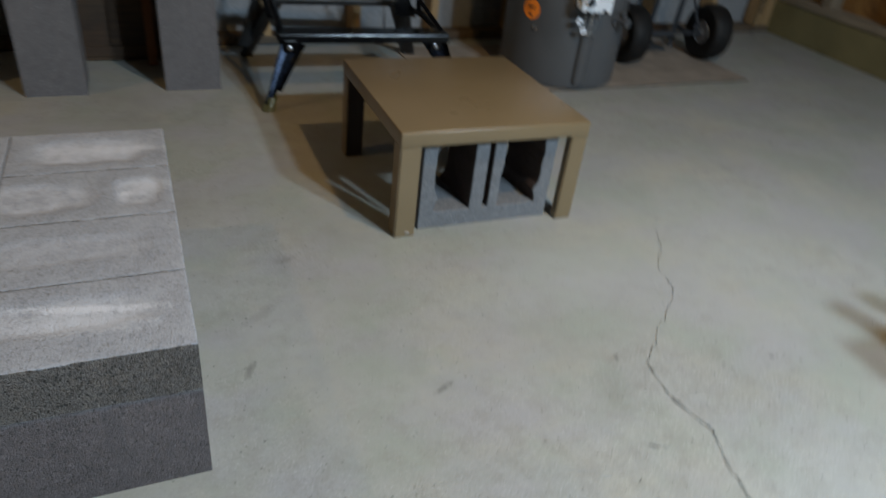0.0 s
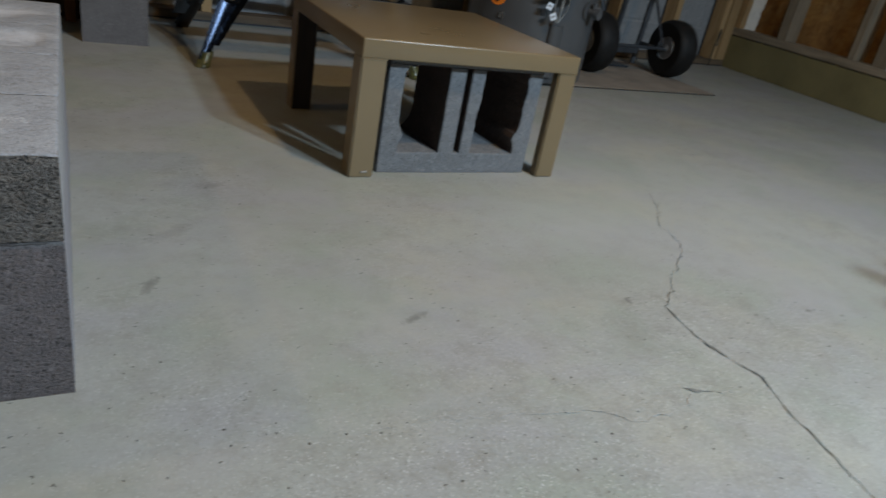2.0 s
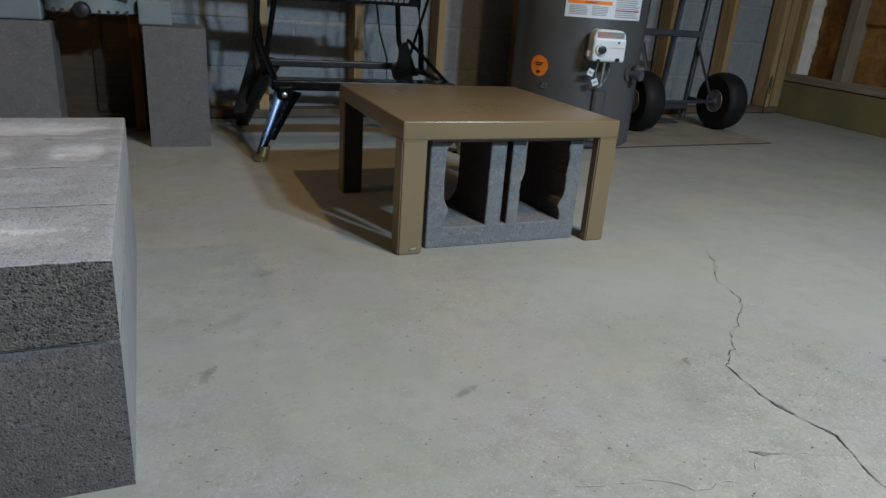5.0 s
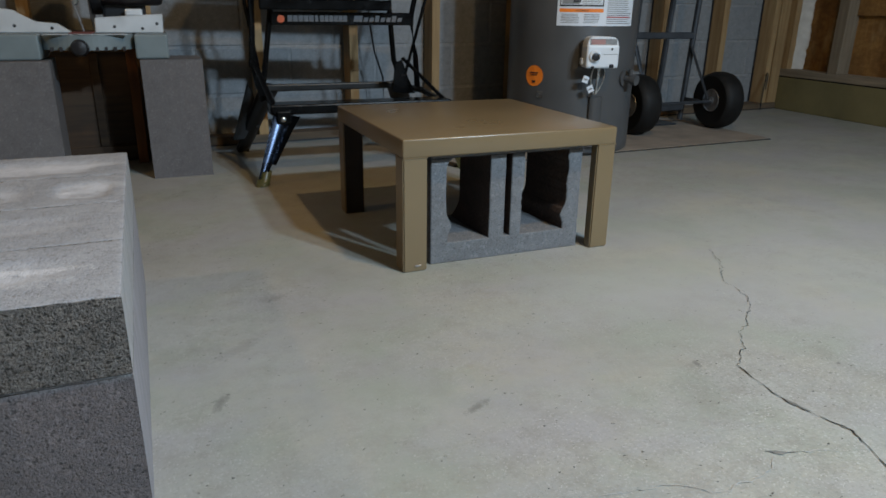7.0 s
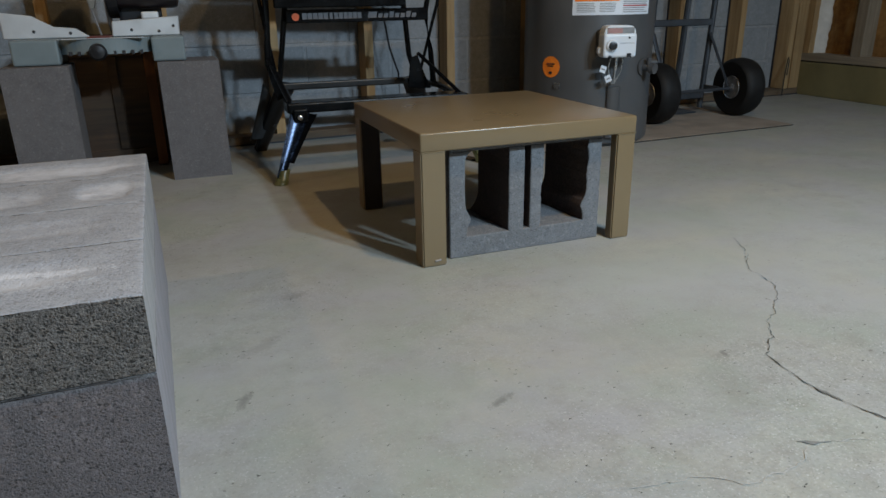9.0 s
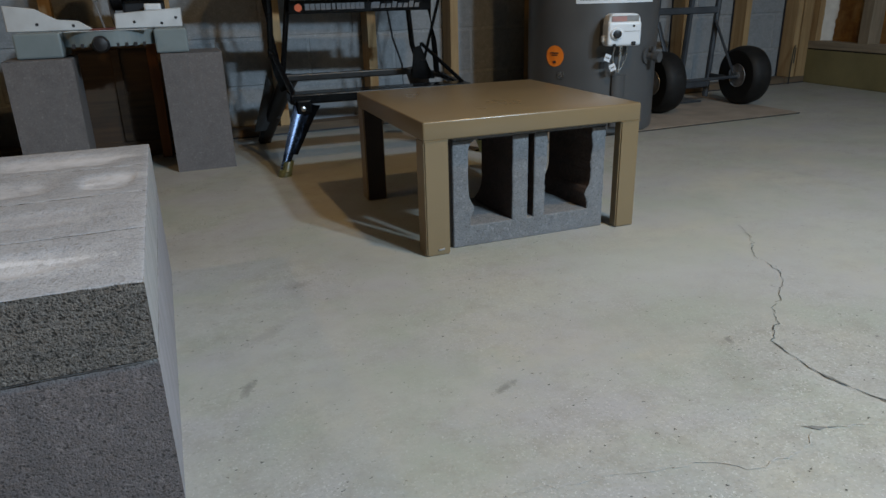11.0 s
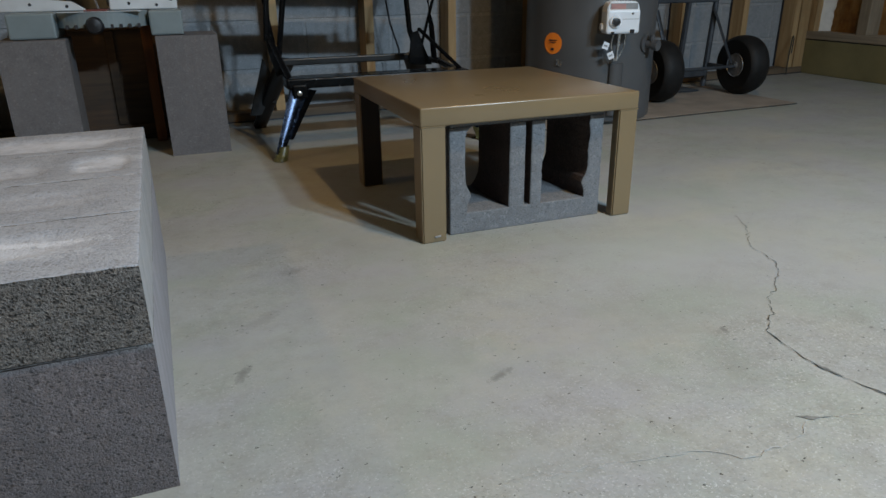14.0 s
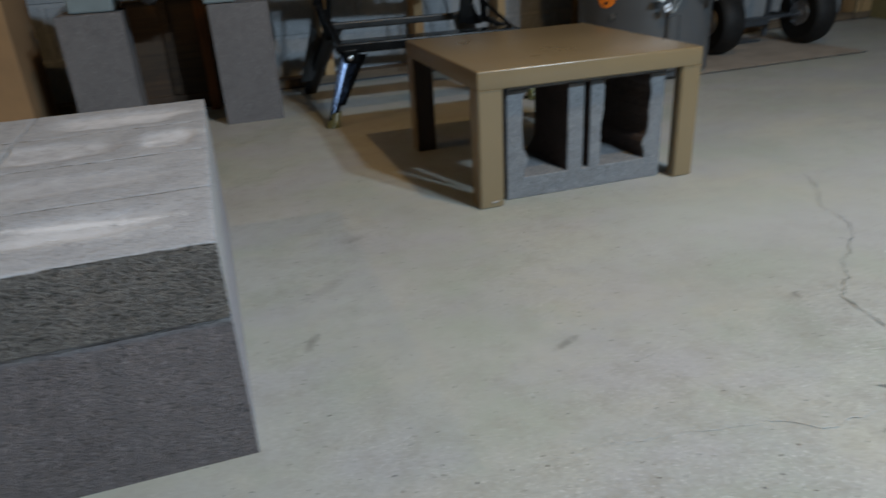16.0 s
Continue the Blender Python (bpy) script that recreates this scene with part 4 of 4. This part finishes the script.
build_wheel(2.602, 2.78, 0.139, 0.139, 0.108)
build_wheel(2.088, 2.745, 0.139, 0.139, 0.108)
for x0, x1 in ((2.135, 2.145), (2.315, 2.345), (2.478, 2.494)):
    part("rail", tube([(x0, 2.90, 0.03), (x1, 2.86, 0.95)], 0.014, 8), M_TRUCK, truck, "", True)
part("cross_bar", box((2.13, 2.866, 0.430), (2.48, 2.884, 0.462), 0.004, 1), M_TRUCK, truck)
part("cross_bar", box((2.13, 2.852, 0.880), (2.49, 2.870, 0.912), 0.004, 1), M_TRUCK, truck)
part("cross_bar", box((2.13, 2.885, 0.075), (2.475, 2.903, 0.110), 0.004, 1), M_TRUCK, truck)
part("axle", tube([(2.06, 2.743, 0.134), (2.655, 2.782, 0.134)], 0.008, 10), M_TRUCK, truck, "", True)
for a, b in (((2.468, 2.868, 0.40), (2.548, 2.785, 0.134)), ((2.14, 2.868, 0.40), (2.165, 2.76, 0.134))):
    part("brace", tube([a, b], 0.013, 8, None, 0.5), M_TRUCK, truck, "", True)
part("toe_plate", box((2.06, 2.91, 0.001), (2.47, 3.06, 0.008), 0.002, 1), M_TRUCK, truck)
part("axle_bracket", box((2.476, 2.775, 0.122), (2.484, 2.895, 0.146), 0.002, 1), M_TRUCK, truck)
part("axle_bracket", box((2.132, 2.755, 0.122), (2.140, 2.895, 0.146), 0.002, 1), M_TRUCK, truck)

# ---- folding workbench ----
bench = thing("folding_workbench", pose(0, 0, 0), "black steel folding workbench with clear rubber feet", "workbench")


def bar(name, pts, w, t, material=M_BLACK, parent=bench, label=""):
    return part(name, tube(pts, w, 8, None, t / w), material, parent, label, True)


# base: front step, rear bar, side gussets
part("step", box((0.335, 2.345, 0.222), (0.985, 2.440, 0.256), 0.006, 2), M_BLACK, bench)
part("rear_bar", box((0.37, 2.735, 0.256), (0.895, 2.762, 0.282), 0.005, 2), M_DULLBLACK, bench)
part("bracket", prism([(0.836, 0.258), (0.848, 0.368), (0.876, 0.378), (0.905, 0.300), (0.93, 0.250), (0.88, 0.25)], 2.598, 2.606, 0.002), M_BLACK, bench)
part("bracket", prism([(0.304, 0.372), (0.322, 0.372), (0.355, 0.300), (0.372, 0.250), (0.335, 0.235), (0.318, 0.30)], 2.598, 2.606, 0.002), M_BLACK, bench)
for xa, xb in ((0.318, 0.352), (0.884, 0.972)):
    bar("side_rail", [(xa, 2.615, 0.382), (xb, 2.40, 0.252), (xb, 2.37, 0.240)], 0.010, 0.006)
    bar("side_rail", [(xb, 2.40, 0.240), (xb * 0.96 + 0.025, 2.60, 0.262), (xa + (0.05 if xa < 0.6 else 0.0), 2.75, 0.270)], 0.015, 0.012)
# uprights, a little behind the plate


def set_back(points, k=1.013):
    return [(0.045 + (x - 0.045) * k, -0.02 + (y + 0.02) * k, 0.564 + (z - 0.564) * k) for x, y, z in points]


bar("upright", set_back([(0.314, 2.61, 0.36), (0.322, 2.60, 0.50), (0.326, 2.60, 0.64), (0.335, 2.58, 0.742)]), 0.014, 0.010)
bar("upright", set_back([(0.346, 2.62, 0.275), (0.389, 2.60, 0.552), (0.366, 2.60, 0.612), (0.375, 2.59, 0.742)]), 0.012, 0.010)
bar("upright", set_back([(0.858, 2.61, 0.34), (0.842, 2.60, 0.38), (0.826, 2.60, 0.57), (0.841, 2.60, 0.66), (0.85, 2.58, 0.742)]), 0.012, 0.010)
bar("upright", set_back([(0.943, 2.61, 0.255), (0.930, 2.60, 0.39), (0.911, 2.60, 0.53), (0.940, 2.60, 0.66), (0.955, 2.58, 0.742)]), 0.013, 0.010)
bar("strut", set_back([(0.885, 2.62, 0.29), (0.992, 2.61, 0.66), (1.01, 2.60, 0.742)]), 0.009, 0.006)
bar("strut", set_back([(0.345, 2.64, 0.30), (0.302, 2.62, 0.60), (0.295, 2.61, 0.742)]), 0.009, 0.006)
part("upper_bar", box((0.348, 2.560, 0.556), (0.822, 2.580, 0.592), 0.004, 1), M_BLACK, bench)
plate = part("name_plate", box((0.391, 2.605, 0.504), (0.925, 2.613, 0.549), 0.002, 1), M_BLACK, bench, "black plate with pale lettering bars")
dot = bmesh.new()
add_lathe(dot, [(0.0135, 0.0), (0.0135, 0.0015)], 14, pose(0.425, 2.6048, 0.525, 90))
part("plate_mark", dot, paint("red_orange_print", (0.62, 0.10, 0.02), 0.5, clean=True), plate)
cells = [(0.449 + 0.0192 * k, 0.0168, 0.0) for k in range(5)] + [(0.5475, 0.012, 0.0)] + [(0.565 + 0.0172 * k, 0.0150, 0.0) for k in range(6)]
cells += [(0.690, 0.032, 0.004)] + [(0.727 + 0.0218 * k, 0.0165, 0.004) for k in range(7)]
for k, (x0, w, lean) in enumerate(cells):
    z0, z1 = (0.516, 0.5375) if lean == 0 or k in (12, 15, 18) else (0.516, 0.531)
    part("plate_bar", prism([(x0, z0), (x0 + w, z0), (x0 + w + lean, z1), (x0 + lean, z1)], 2.6032, 2.6046), M_DULLPRINT, plate)
# legs and feet


def sheet(rows, thick):
    """A bent plate through rows of points, given thickness along a vector."""
    bm = bmesh.new()
    front = [[bm.verts.new(p) for p in row] for row in rows]
    back = [[bm.verts.new(p + thick) for p in row] for row in rows]
    for i in range(len(rows) - 1):
        for j in range(len(rows[0]) - 1):
            bm.faces.new((front[i][j], front[i][j + 1], front[i + 1][j + 1], front[i + 1][j]))
            bm.faces.new((back[i][j], back[i + 1][j], back[i + 1][j + 1], back[i][j + 1]))
        for j in (0, -1):
            bm.faces.new((front[i][j], front[i + 1][j], back[i + 1][j], back[i][j]))
    for i in (0, -1):
        for j in range(len(rows[0]) - 1):
            bm.faces.new((front[i][j], front[i][j + 1], back[i][j + 1], back[i][j]))
    return bm


for x0, x1, y0, y1 in ((0.385, 0.283, 2.372, 2.282), (0.925, 1.035, 2.385, 2.33)):
    top, low = Vector((x0, y0, 0.230)), Vector((x1, y1, 0.020))
    along = (low - top).normalized()
    out = Vector((0.12, -1, 0))
    out = (out - along * out.dot(along)).normalized()
    wide = along.cross(out).normalized()
    if wide.x < 0:
        wide = -wide
    web, left, right = [], [], []
    for k in range(9):
        f = k / 8
        c = top.lerp(low, f)
        w = 0.046 + (0.0165 - 0.046) * f ** 0.8
        web.append([c + wide * w * q + out * (0.010 * math.cos(q * 1.6) * (1 - 0.4 * f)) for q in (-0.72, -0.45, -0.2, 0.0, 0.2, 0.45, 0.66)])
        left.append([c - wide * w * 0.74 + out * 0.004, c - wide * w * 0.90 + out * 0.012, c - wide * w + out * (0.026 - 0.012 * f)])
        if k < 7:
            right.append([c + wide * w * 0.68 + out * 0.004, c + wide * w * 0.88 + out * 0.012, c + wide * w * 1.04 + out * (0.028 - 0.012 * f)])
    leg = part("leg", sheet(web, -out * 0.003), M_CHROME, bench, "dark polished folded steel leg", True)
    part("leg_flange", sheet(left, -out * 0.003), M_BLACK, leg, "", True)
    part("leg_flange", sheet(right, -out * 0.003), M_BLACK, leg, "", True)
    m_top = Matrix.Translation(top.lerp(low, 0.10) + out * 0.014)
    part("leg_bracket", box((-0.026, -0.010, -0.022), (0.024, 0.006, 0.024), 0.006, 2, m_top), M_BLACK, leg)
    part("leg_bolt", lathe([(0.0085, 0), (0.0085, 0.005), (0.005, 0.007)], 10, m_top @ pose(-0.004, -0.010, -0.004, 90)), M_STEEL, leg, "", True)
    cup = lathe([(0.014, 0.0), (0.0225, 0.002), (0.0235, 0.010), (0.0205, 0.013), (0.0225, 0.017), (0.0200, 0.024), (0.0205, 0.036), (0.0185, 0.047), (0.0150, 0.047), (0.0145, 0.020)], 20, pose(x1, y1, 0.0))
    for v in cup.verts:  # leans with the leg
        v.co.x += (x0 - x1) * v.co.z / 0.26
        v.co.y += (y0 - y1) * v.co.z / 0.26
    part("foot", cup, M_RESIN, leg, "yellowed clear rubber foot", True)
for x0, x1 in ((0.388, 0.282), (0.905, 1.005)):
    leg = part("leg", tube([(x0, 2.76, 0.268), (x0 * 0.6 + x1 * 0.4, 2.82, 0.17), (x1, 2.895, 0.012)], 0.046, 12, 0.034, 0.6), M_DULLBLACK, bench, "", True)
    part("foot", box((x1 - 0.024, 2.875, 0.0), (x1 + 0.024, 2.915, 0.022), 0.006, 2), M_DARKPLASTIC, leg, "black rubber foot")
part("leg_plate", prism([(0.311, 0.279), (0.336, 0.229), (0.349, 0.101), (0.312, 0.113), (0.286, 0.060), (0.240, 0.060), (0.284, 0.193)], 2.826, 2.834, 0.002), M_DULLBLACK, bench)
# jaw boards, unseen; the rear one is deepened to shade the wall
for y0, y1 in ((2.44, 2.64), (2.70, 2.985)):
    part("jaw", box((0.26, y0, 0.742), (1.02, y1, 0.765), 0.003, 1), M_PLATE, bench, "wooden vice jaw board")

# ---- mitre saw ----
saw = thing("mitre_saw", pose(0, 0, 0.3985), "grey-green mitre saw with aluminium fences and dark motor", "mitre saw")
part("base_foot", box((-0.062, 2.515, 0.0), (0.040, 2.70, 0.077), 0.006, 2), M_SAW, saw)
part("base_foot", box((-0.470, 2.515, 0.0), (-0.336, 2.70, 0.077), 0.006, 2), M_SAW, saw)
bm = bmesh.new()
arc = []
for k in range(21):
    a = radians(200 + 140 * k / 20)
    arc.append((-0.20 + 0.142 * math.cos(a), 2.60 + 0.115 * math.sin(a)))
arc += [(-0.064, 2.70), (-0.336, 2.70)]
lo = [bm.verts.new((x, y, 0.030)) for x, y in arc]
hi = [bm.verts.new((x, y, 0.076)) for x, y in arc]
bm.faces.new(lo)
bm.faces.new(hi)
for i in range(len(arc)):
    j = (i + 1) % len(arc)
    bm.faces.new((lo[i], lo[j], hi[j], hi[i]))
turntable = part("turntable", bm, M_SAW, saw)
part("scale_plate", box((-0.32, 2.490, 0.0775), (-0.08, 2.515, 0.0792), 0, 2), M_ALU, turntable, "bright graduated scale plate")
for k in range(9):
    part("notch", box((-0.305 + k * 0.026, 2.482 + abs(k - 4) * 0.0025, 0.028), (-0.297 + k * 0.026, 2.50 + abs(k - 4) * 0.0025, 0.040)), M_INK, turntable)
part("throat_plate", box((-0.246, 2.489, 0.0797), (-0.180, 2.60, 0.083), 0.001, 1), paint("worn_red_plastic", (0.24, 0.06, 0.05), 0.6), saw, "red slotted throat plate")
bm = bmesh.new()
add_lathe(bm, [(0.010, 0.0), (0.012, 0.025), (0.024, 0.030), (0.026, 0.050), (0.020, 0.062), (0.004, 0.066)], 24, pose(-0.216, 2.49, 0.040, 90))
part("lock_knob", bm, M_DARKPLASTIC, saw, "round black lock knob", True)
fence = part("fence", prism([(-0.181, 0.078), (0.030, 0.078), (0.032, 0.140), (-0.178, 0.126)], 2.612, 2.628, 0.003), M_ALU, saw)
for x, z in ((-0.12, 0.098), (-0.035, 0.092), (0.012, 0.108)):
    part("fence_hole", lathe([(0.005, 0), (0.005, 0.001)], 10, pose(x, 2.6115, z, 90)), M_INK, fence)
fence = part("fence", prism([(-0.50, 0.078), (-0.246, 0.078), (-0.290, 0.108), (-0.352, 0.110), (-0.41, 0.148), (-0.50, 0.160)], 2.612, 2.628, 0.003), M_ALU, saw)
for x, z in ((-0.41, 0.100), (-0.305, 0.093)):
    part("fence_hole", lathe([(0.005, 0), (0.005, 0.001)], 10, pose(x, 2.6115, z, 90)), M_INK, fence)
part("fence_tab", box((-0.085, 2.630, 0.130), (-0.030, 2.645, 0.155), 0.006, 2), M_ALU, saw)
motor = part("motor", lathe([(0.045, -0.162), (0.056, -0.155), (0.060, -0.14), (0.060, 0.02), (0.056, 0.034), (0.040, 0.040)], 36, pose(0.0, 2.66, 0.225, 0, 90, 0)), paint("motor_plastic", (0.034, 0.025, 0.027), 0.33, 0, 0.3, 16, 0.05), saw, "dark ribbed motor housing", True)
part("rating_plate", box((-0.135, 2.5975, 0.243), (-0.06, 2.6045, 0.270), 0.001, 1), paint("stained_plate", (0.20, 0.165, 0.145), 0.5), motor, "worn brownish rating plate")
part("brush_cap", lathe([(0.010, 0), (0.010, 0.006)], 16, pose(0.018, 2.607, 0.198, 90)), M_DARKPLASTIC, motor)
part("brush_screw", lathe([(0.003, 0), (0.003, 0.003)], 8, pose(0.018, 2.6005, 0.198, 90)), M_STEEL, motor)
part("motor_bracket", box((-0.155, 2.67, 0.080), (-0.02, 2.74, 0.175), 0.01, 2), M_DARKPLASTIC, saw)
guard = prism([(-0.255, 0.345), (-0.190, 0.345), (-0.191, 0.2725), (-0.212, 0.200), (-0.222, 0.165), (-0.232, 0.165), (-0.236, 0.190), (-0.243, 0.2155), (-0.255, 0.2725)], 2.600, 2.628, 0.003)
guard = part("blade_guard", guard, paint("beige_grey_casting", (0.24, 0.235, 0.21), 0.45), saw)
part("guard_rib", box((-0.246, 2.594, 0.205), (-0.238, 2.602, 0.34), 0.002, 1), M_DARKPLASTIC, guard)
part("guard_screw", lathe([(0.006, 0), (0.006, 0.004)], 10, pose(-0.205, 2.599, 0.19, 90)), M_STEEL, guard)
bm = bmesh.new()
add_lathe(bm, [(0.004, -0.001), (0.112, -0.0012), (0.112, 0.0012), (0.004, 0.001)], 60, pose(-0.188, 2.70, 0.200, 0, 90, 0))
part("blade", bm, paint("worn_blade_steel", (0.22, 0.19, 0.17), 0.4, 0.7), saw, "round steel blade")
part("blade_shroud", lathe([(0.02, -0.018), (0.128, -0.016), (0.128, 0.016), (0.02, 0.018)], 40, pose(-0.168, 2.715, 0.262, 0, 90, 0)), M_DARKPLASTIC, saw)
part("blade_edge", tube([(-0.238, 2.606, 0.198), (-0.212, 2.598, 0.0835)], 0.0035, 6), M_RIM, saw, "thin bright edge of the blade", True)
part("handle", tube([(-0.19, 2.62, 0.36), (-0.19, 2.52, 0.40), (-0.19, 2.44, 0.38)], 0.018, 12), M_DARKPLASTIC, saw, "", True)

# ---- boxes in the dark behind the saw ----


def carton(m, w, d, h, label):
    t = thing("cardboard_box", m, label, "cardboard box", "stored boxes")
    part("carton_body", box((0, 0, 0), (w, d, h), 0.003, 1), M_CARD, t)
    part("flap", box((0.002, 0.002, h + 0.0005), (w - 0.002, d * 0.49, h + 0.004)), M_CARD, t)
    part("flap", box((0.002, d * 0.51, h + 0.0005), (w - 0.002, d - 0.002, h + 0.004)), M_CARD, t)
    part("tape", box((w * 0.46, -0.0015, h * 0.55), (w * 0.56, -0.0003, h)), M_BOARD, t)
    return t


carton(pose(-1.06, 2.55, 0, 0, 0, 2), 0.40, 0.36, 0.75, "tall brown cardboard box beside the saw stand")
chest = thing("wooden_chest", pose(-0.47, 2.83, 0, 0, 0, 3), "dark brown wooden chest in shadow behind the saw", "chest")
part("chest_body", box((0, 0, 0), (0.50, 0.165, 0.45), 0.004, 1), M_DARKWOOD, chest)
part("lid", box((-0.008, -0.008, 0.4505), (0.508, 0.170, 0.472), 0.004, 1), M_DARKWOOD, chest)
for x0, x1, z0, z1 in ((0.02, 0.48, 0.40, 0.44), (0.02, 0.48, 0.02, 0.06), (0.02, 0.06, 0.062, 0.398), (0.44, 0.48, 0.062, 0.398), (0.235, 0.265, 0.062, 0.398)):
    part("moulding", box((x0, -0.010, z0), (x1, -0.0003, z1), 0.002, 1), M_DARKWOOD, chest)
strip = part("leaning_plank", box((-0.016, -0.008, 0), (0.018, 0.008, 0.43), 0.002, 1), M_RUSTWOOD)
strip.matrix_basis = pose(-0.092, 2.78, 0.003, -2.5, 0, 0)
tagged(strip, "reddish brown wooden plank leaning on a chest", "plank")

# bent rod in the corner by the low wall
rod = part("wire_rod", tube([(3.35, 3.235, 0.004), (3.362, 3.245, 0.12), (3.385, 3.262, 0.205), (3.398, 3.268, 0.222), (3.404, 3.268, 0.205), (3.395, 3.262, 0.12)], 0.0032, 8), M_DULLBLACK, None, "", True)
tagged(rod, "thin bent dark rod leaning in the corner", "rod")

# dark cord added in place of a thin shadow on the wall
cord = part("shadow_cord", tube([(0.862, 3.06, 0.90), (0.866, 3.055, 0.62), (0.872, 3.05, 0.50), (0.890, 3.045, 0.38), (0.925, 3.04, 0.27), (0.93, 3.04, 0.10), (0.90, 3.03, 0.005)], 0.0045, 8), M_DARKPLASTIC, None, "", True)
tagged(cord, "thin dark cord standing in for a shadow on the wall", "cord")

# unseen stool with a stick laid on it, added to cast the floor shadow
stool = thing("shadow_stool", pose(0, 0, 0), "unseen plain wooden stool added to cast a floor shadow", "stool")
part("seat", box((1.557, -0.12, 0.478), (1.95, 0.272, 0.502), 0.003, 1), M_STUD, stool)
for x in (1.62, 1.85):
    for y in (-0.06, 0.17):
        part("leg", box((x, y, 0), (x + 0.035, y + 0.035, 0.4775), 0.003, 1), M_STUD, stool)
stick = part("stick", tube([(1.655, 0.362, 0.5095), (1.69, 0.24, 0.5095), (1.73, 0.10, 0.5095)], 0.030, 8, 0.034, 0.25), M_STUD, None, "", False)
tagged(stick, "unseen flat wooden stick over a stool, added to cast a shadow", "stick")

# ---- lamps under the ceiling ----
for x, y, z, rx, ry in ((*BULB_A, 9, 26), (*BULB_B, 9, 26), (*BULB_C, 0, 0), (*BULB_D, 0, 0)):
    holder = thing("ceiling_lamp", pose(x, y, z, rx, ry, 0), "flat round white ceiling lamp", "ceiling lamp", "ceiling lamps")
    part("housing", lathe([(0.10, 0.008), (0.115, 0.012), (0.115, 0.05), (0.05, 0.06), (0.03, 0.115)], 32), M_WHITE, holder, "", True)

# ---- cracks and the gouge in the slab ----


def crack(points, w0, w1, seed, name, label, wander=0.006, material=None, lens=False):
    r = random.Random(seed)
    path = []
    for (xa, ya), (xb, yb) in zip(points, points[1:]):
        n = max(3, int(math.hypot(xb - xa, yb - ya) / 0.012))
        stray = wander * (2.0 if ya > 0.78 else 1.0)  # more ragged where the crack is young
        for k in range(n):
            f = k / n
            path.append(Vector((xa + (xb - xa) * f + r.uniform(-1, 1) * stray * (1 if k else 0.3), ya + (yb - ya) * f + r.uniform(-1, 1) * stray * (1 if k else 0.3), 0.0012)))
    path.append(Vector((*points[-1], 0.0012)))
    bm = bmesh.new()
    prev = None
    for i, p in enumerate(path):
        d = path[min(i + 1, len(path) - 1)] - path[max(i - 1, 0)]
        s = Vector((-d.y, d.x, 0)).normalized()
        f = i / (len(path) - 1)
        w = (w0 + (w1 - w0) * f ** 1.35) * r.uniform(0.2, 1.35) / 2
        if lens:
            w *= 0.1 + math.sin(math.pi * f)
        pair = (bm.verts.new(p + s * w), bm.verts.new(p - s * w))
        if prev:
            bm.faces.new((prev[0], pair[0], pair[1], prev[1]))
        prev = pair
    return tagged(part(name, bm, material or M_CRACK), label, "crack", kind="structure")


crack([(1.268, 1.275), (1.251, 1.235), (1.217, 1.176), (1.177, 1.128), (1.151, 1.091), (1.142, 1.036), (1.133, 1.003), (1.103, 0.961), (1.055, 0.922), (1.030, 0.893), (0.997, 0.878),
       (0.976, 0.852), (0.960, 0.830), (0.927, 0.804), (0.912, 0.785), (0.894, 0.774), (0.890, 0.742), (0.882, 0.683), (0.886, 0.642), (0.898, 0.604), (0.911, 0.562), (0.902, 0.540), (0.878, 0.470), (0.876, 0.438), (0.868, 0.405),
       (0.845, 0.30), (0.81, 0.18), (0.80, 0.0), (0.74, -0.3)],
      0.0010, 0.0033, 1, "floor_crack", "ragged dark crack running through the concrete floor", 0.0026)
crack([(0.80, 0.549), (0.827, 0.543), (0.860, 0.529), (0.892, 0.522), (0.91, 0.53)], 0.0016, 0.0008, 2, "floor_crack", "fine branching crack in the concrete floor", 0.0025, M_HAIR)
crack([(0.757, 0.553), (0.718, 0.530), (0.695, 0.526), (0.633, 0.52), (0.568, 0.557), (0.482, 0.566), (0.339, 0.587), (0.24, 0.57)], 0.0017, 0.0004, 3, "floor_crack", "hairline crack in the concrete floor", 0.0045, M_HAIR)
crack([(0.751, 0.567), (0.769, 0.556), (0.798, 0.550)], 0.011, 0.005, 5, "floor_gouge", "short dark gouge in the concrete floor", 0.0008, M_SCUFF, True)
crack([(0.884, 0.668), (0.887, 0.645), (0.895, 0.620)], 0.010, 0.006, 6, "floor_gouge", "chipped widening of the floor crack", 0.001, M_SCUFF, True)
crack([(0.906, 0.580), (0.911, 0.562), (0.903, 0.543)], 0.010, 0.006, 8, "floor_gouge", "chipped widening of the floor crack", 0.001, M_SCUFF, True)

# ---- blocks of the north wall ----
rnd = random.Random(11)
shared = {}
for course in range(12):
    z = 0.005 + course * 0.2
    x = -3.55 + (0.2 if course % 2 else 0.0)
    while x < 3.3:
        w = min(0.39, 3.36 - x)
        key = round(w, 3)
        if key not in shared:
            shared[key] = box((0, -0.003, 0), (w, 0.010, 0.188), 0.003, 1)
            me = bpy.data.meshes.new("block")
            shared[key].to_mesh(me)
            shared[key].free()
            me.materials.append(M_WALLBLOCK)
            shared[key] = me
        ob = new("block", shared[key])
        ob.parent = wall_north
        ob.matrix_basis = pose(x, rnd.uniform(-0.001, 0.001), z)
        x += 0.4
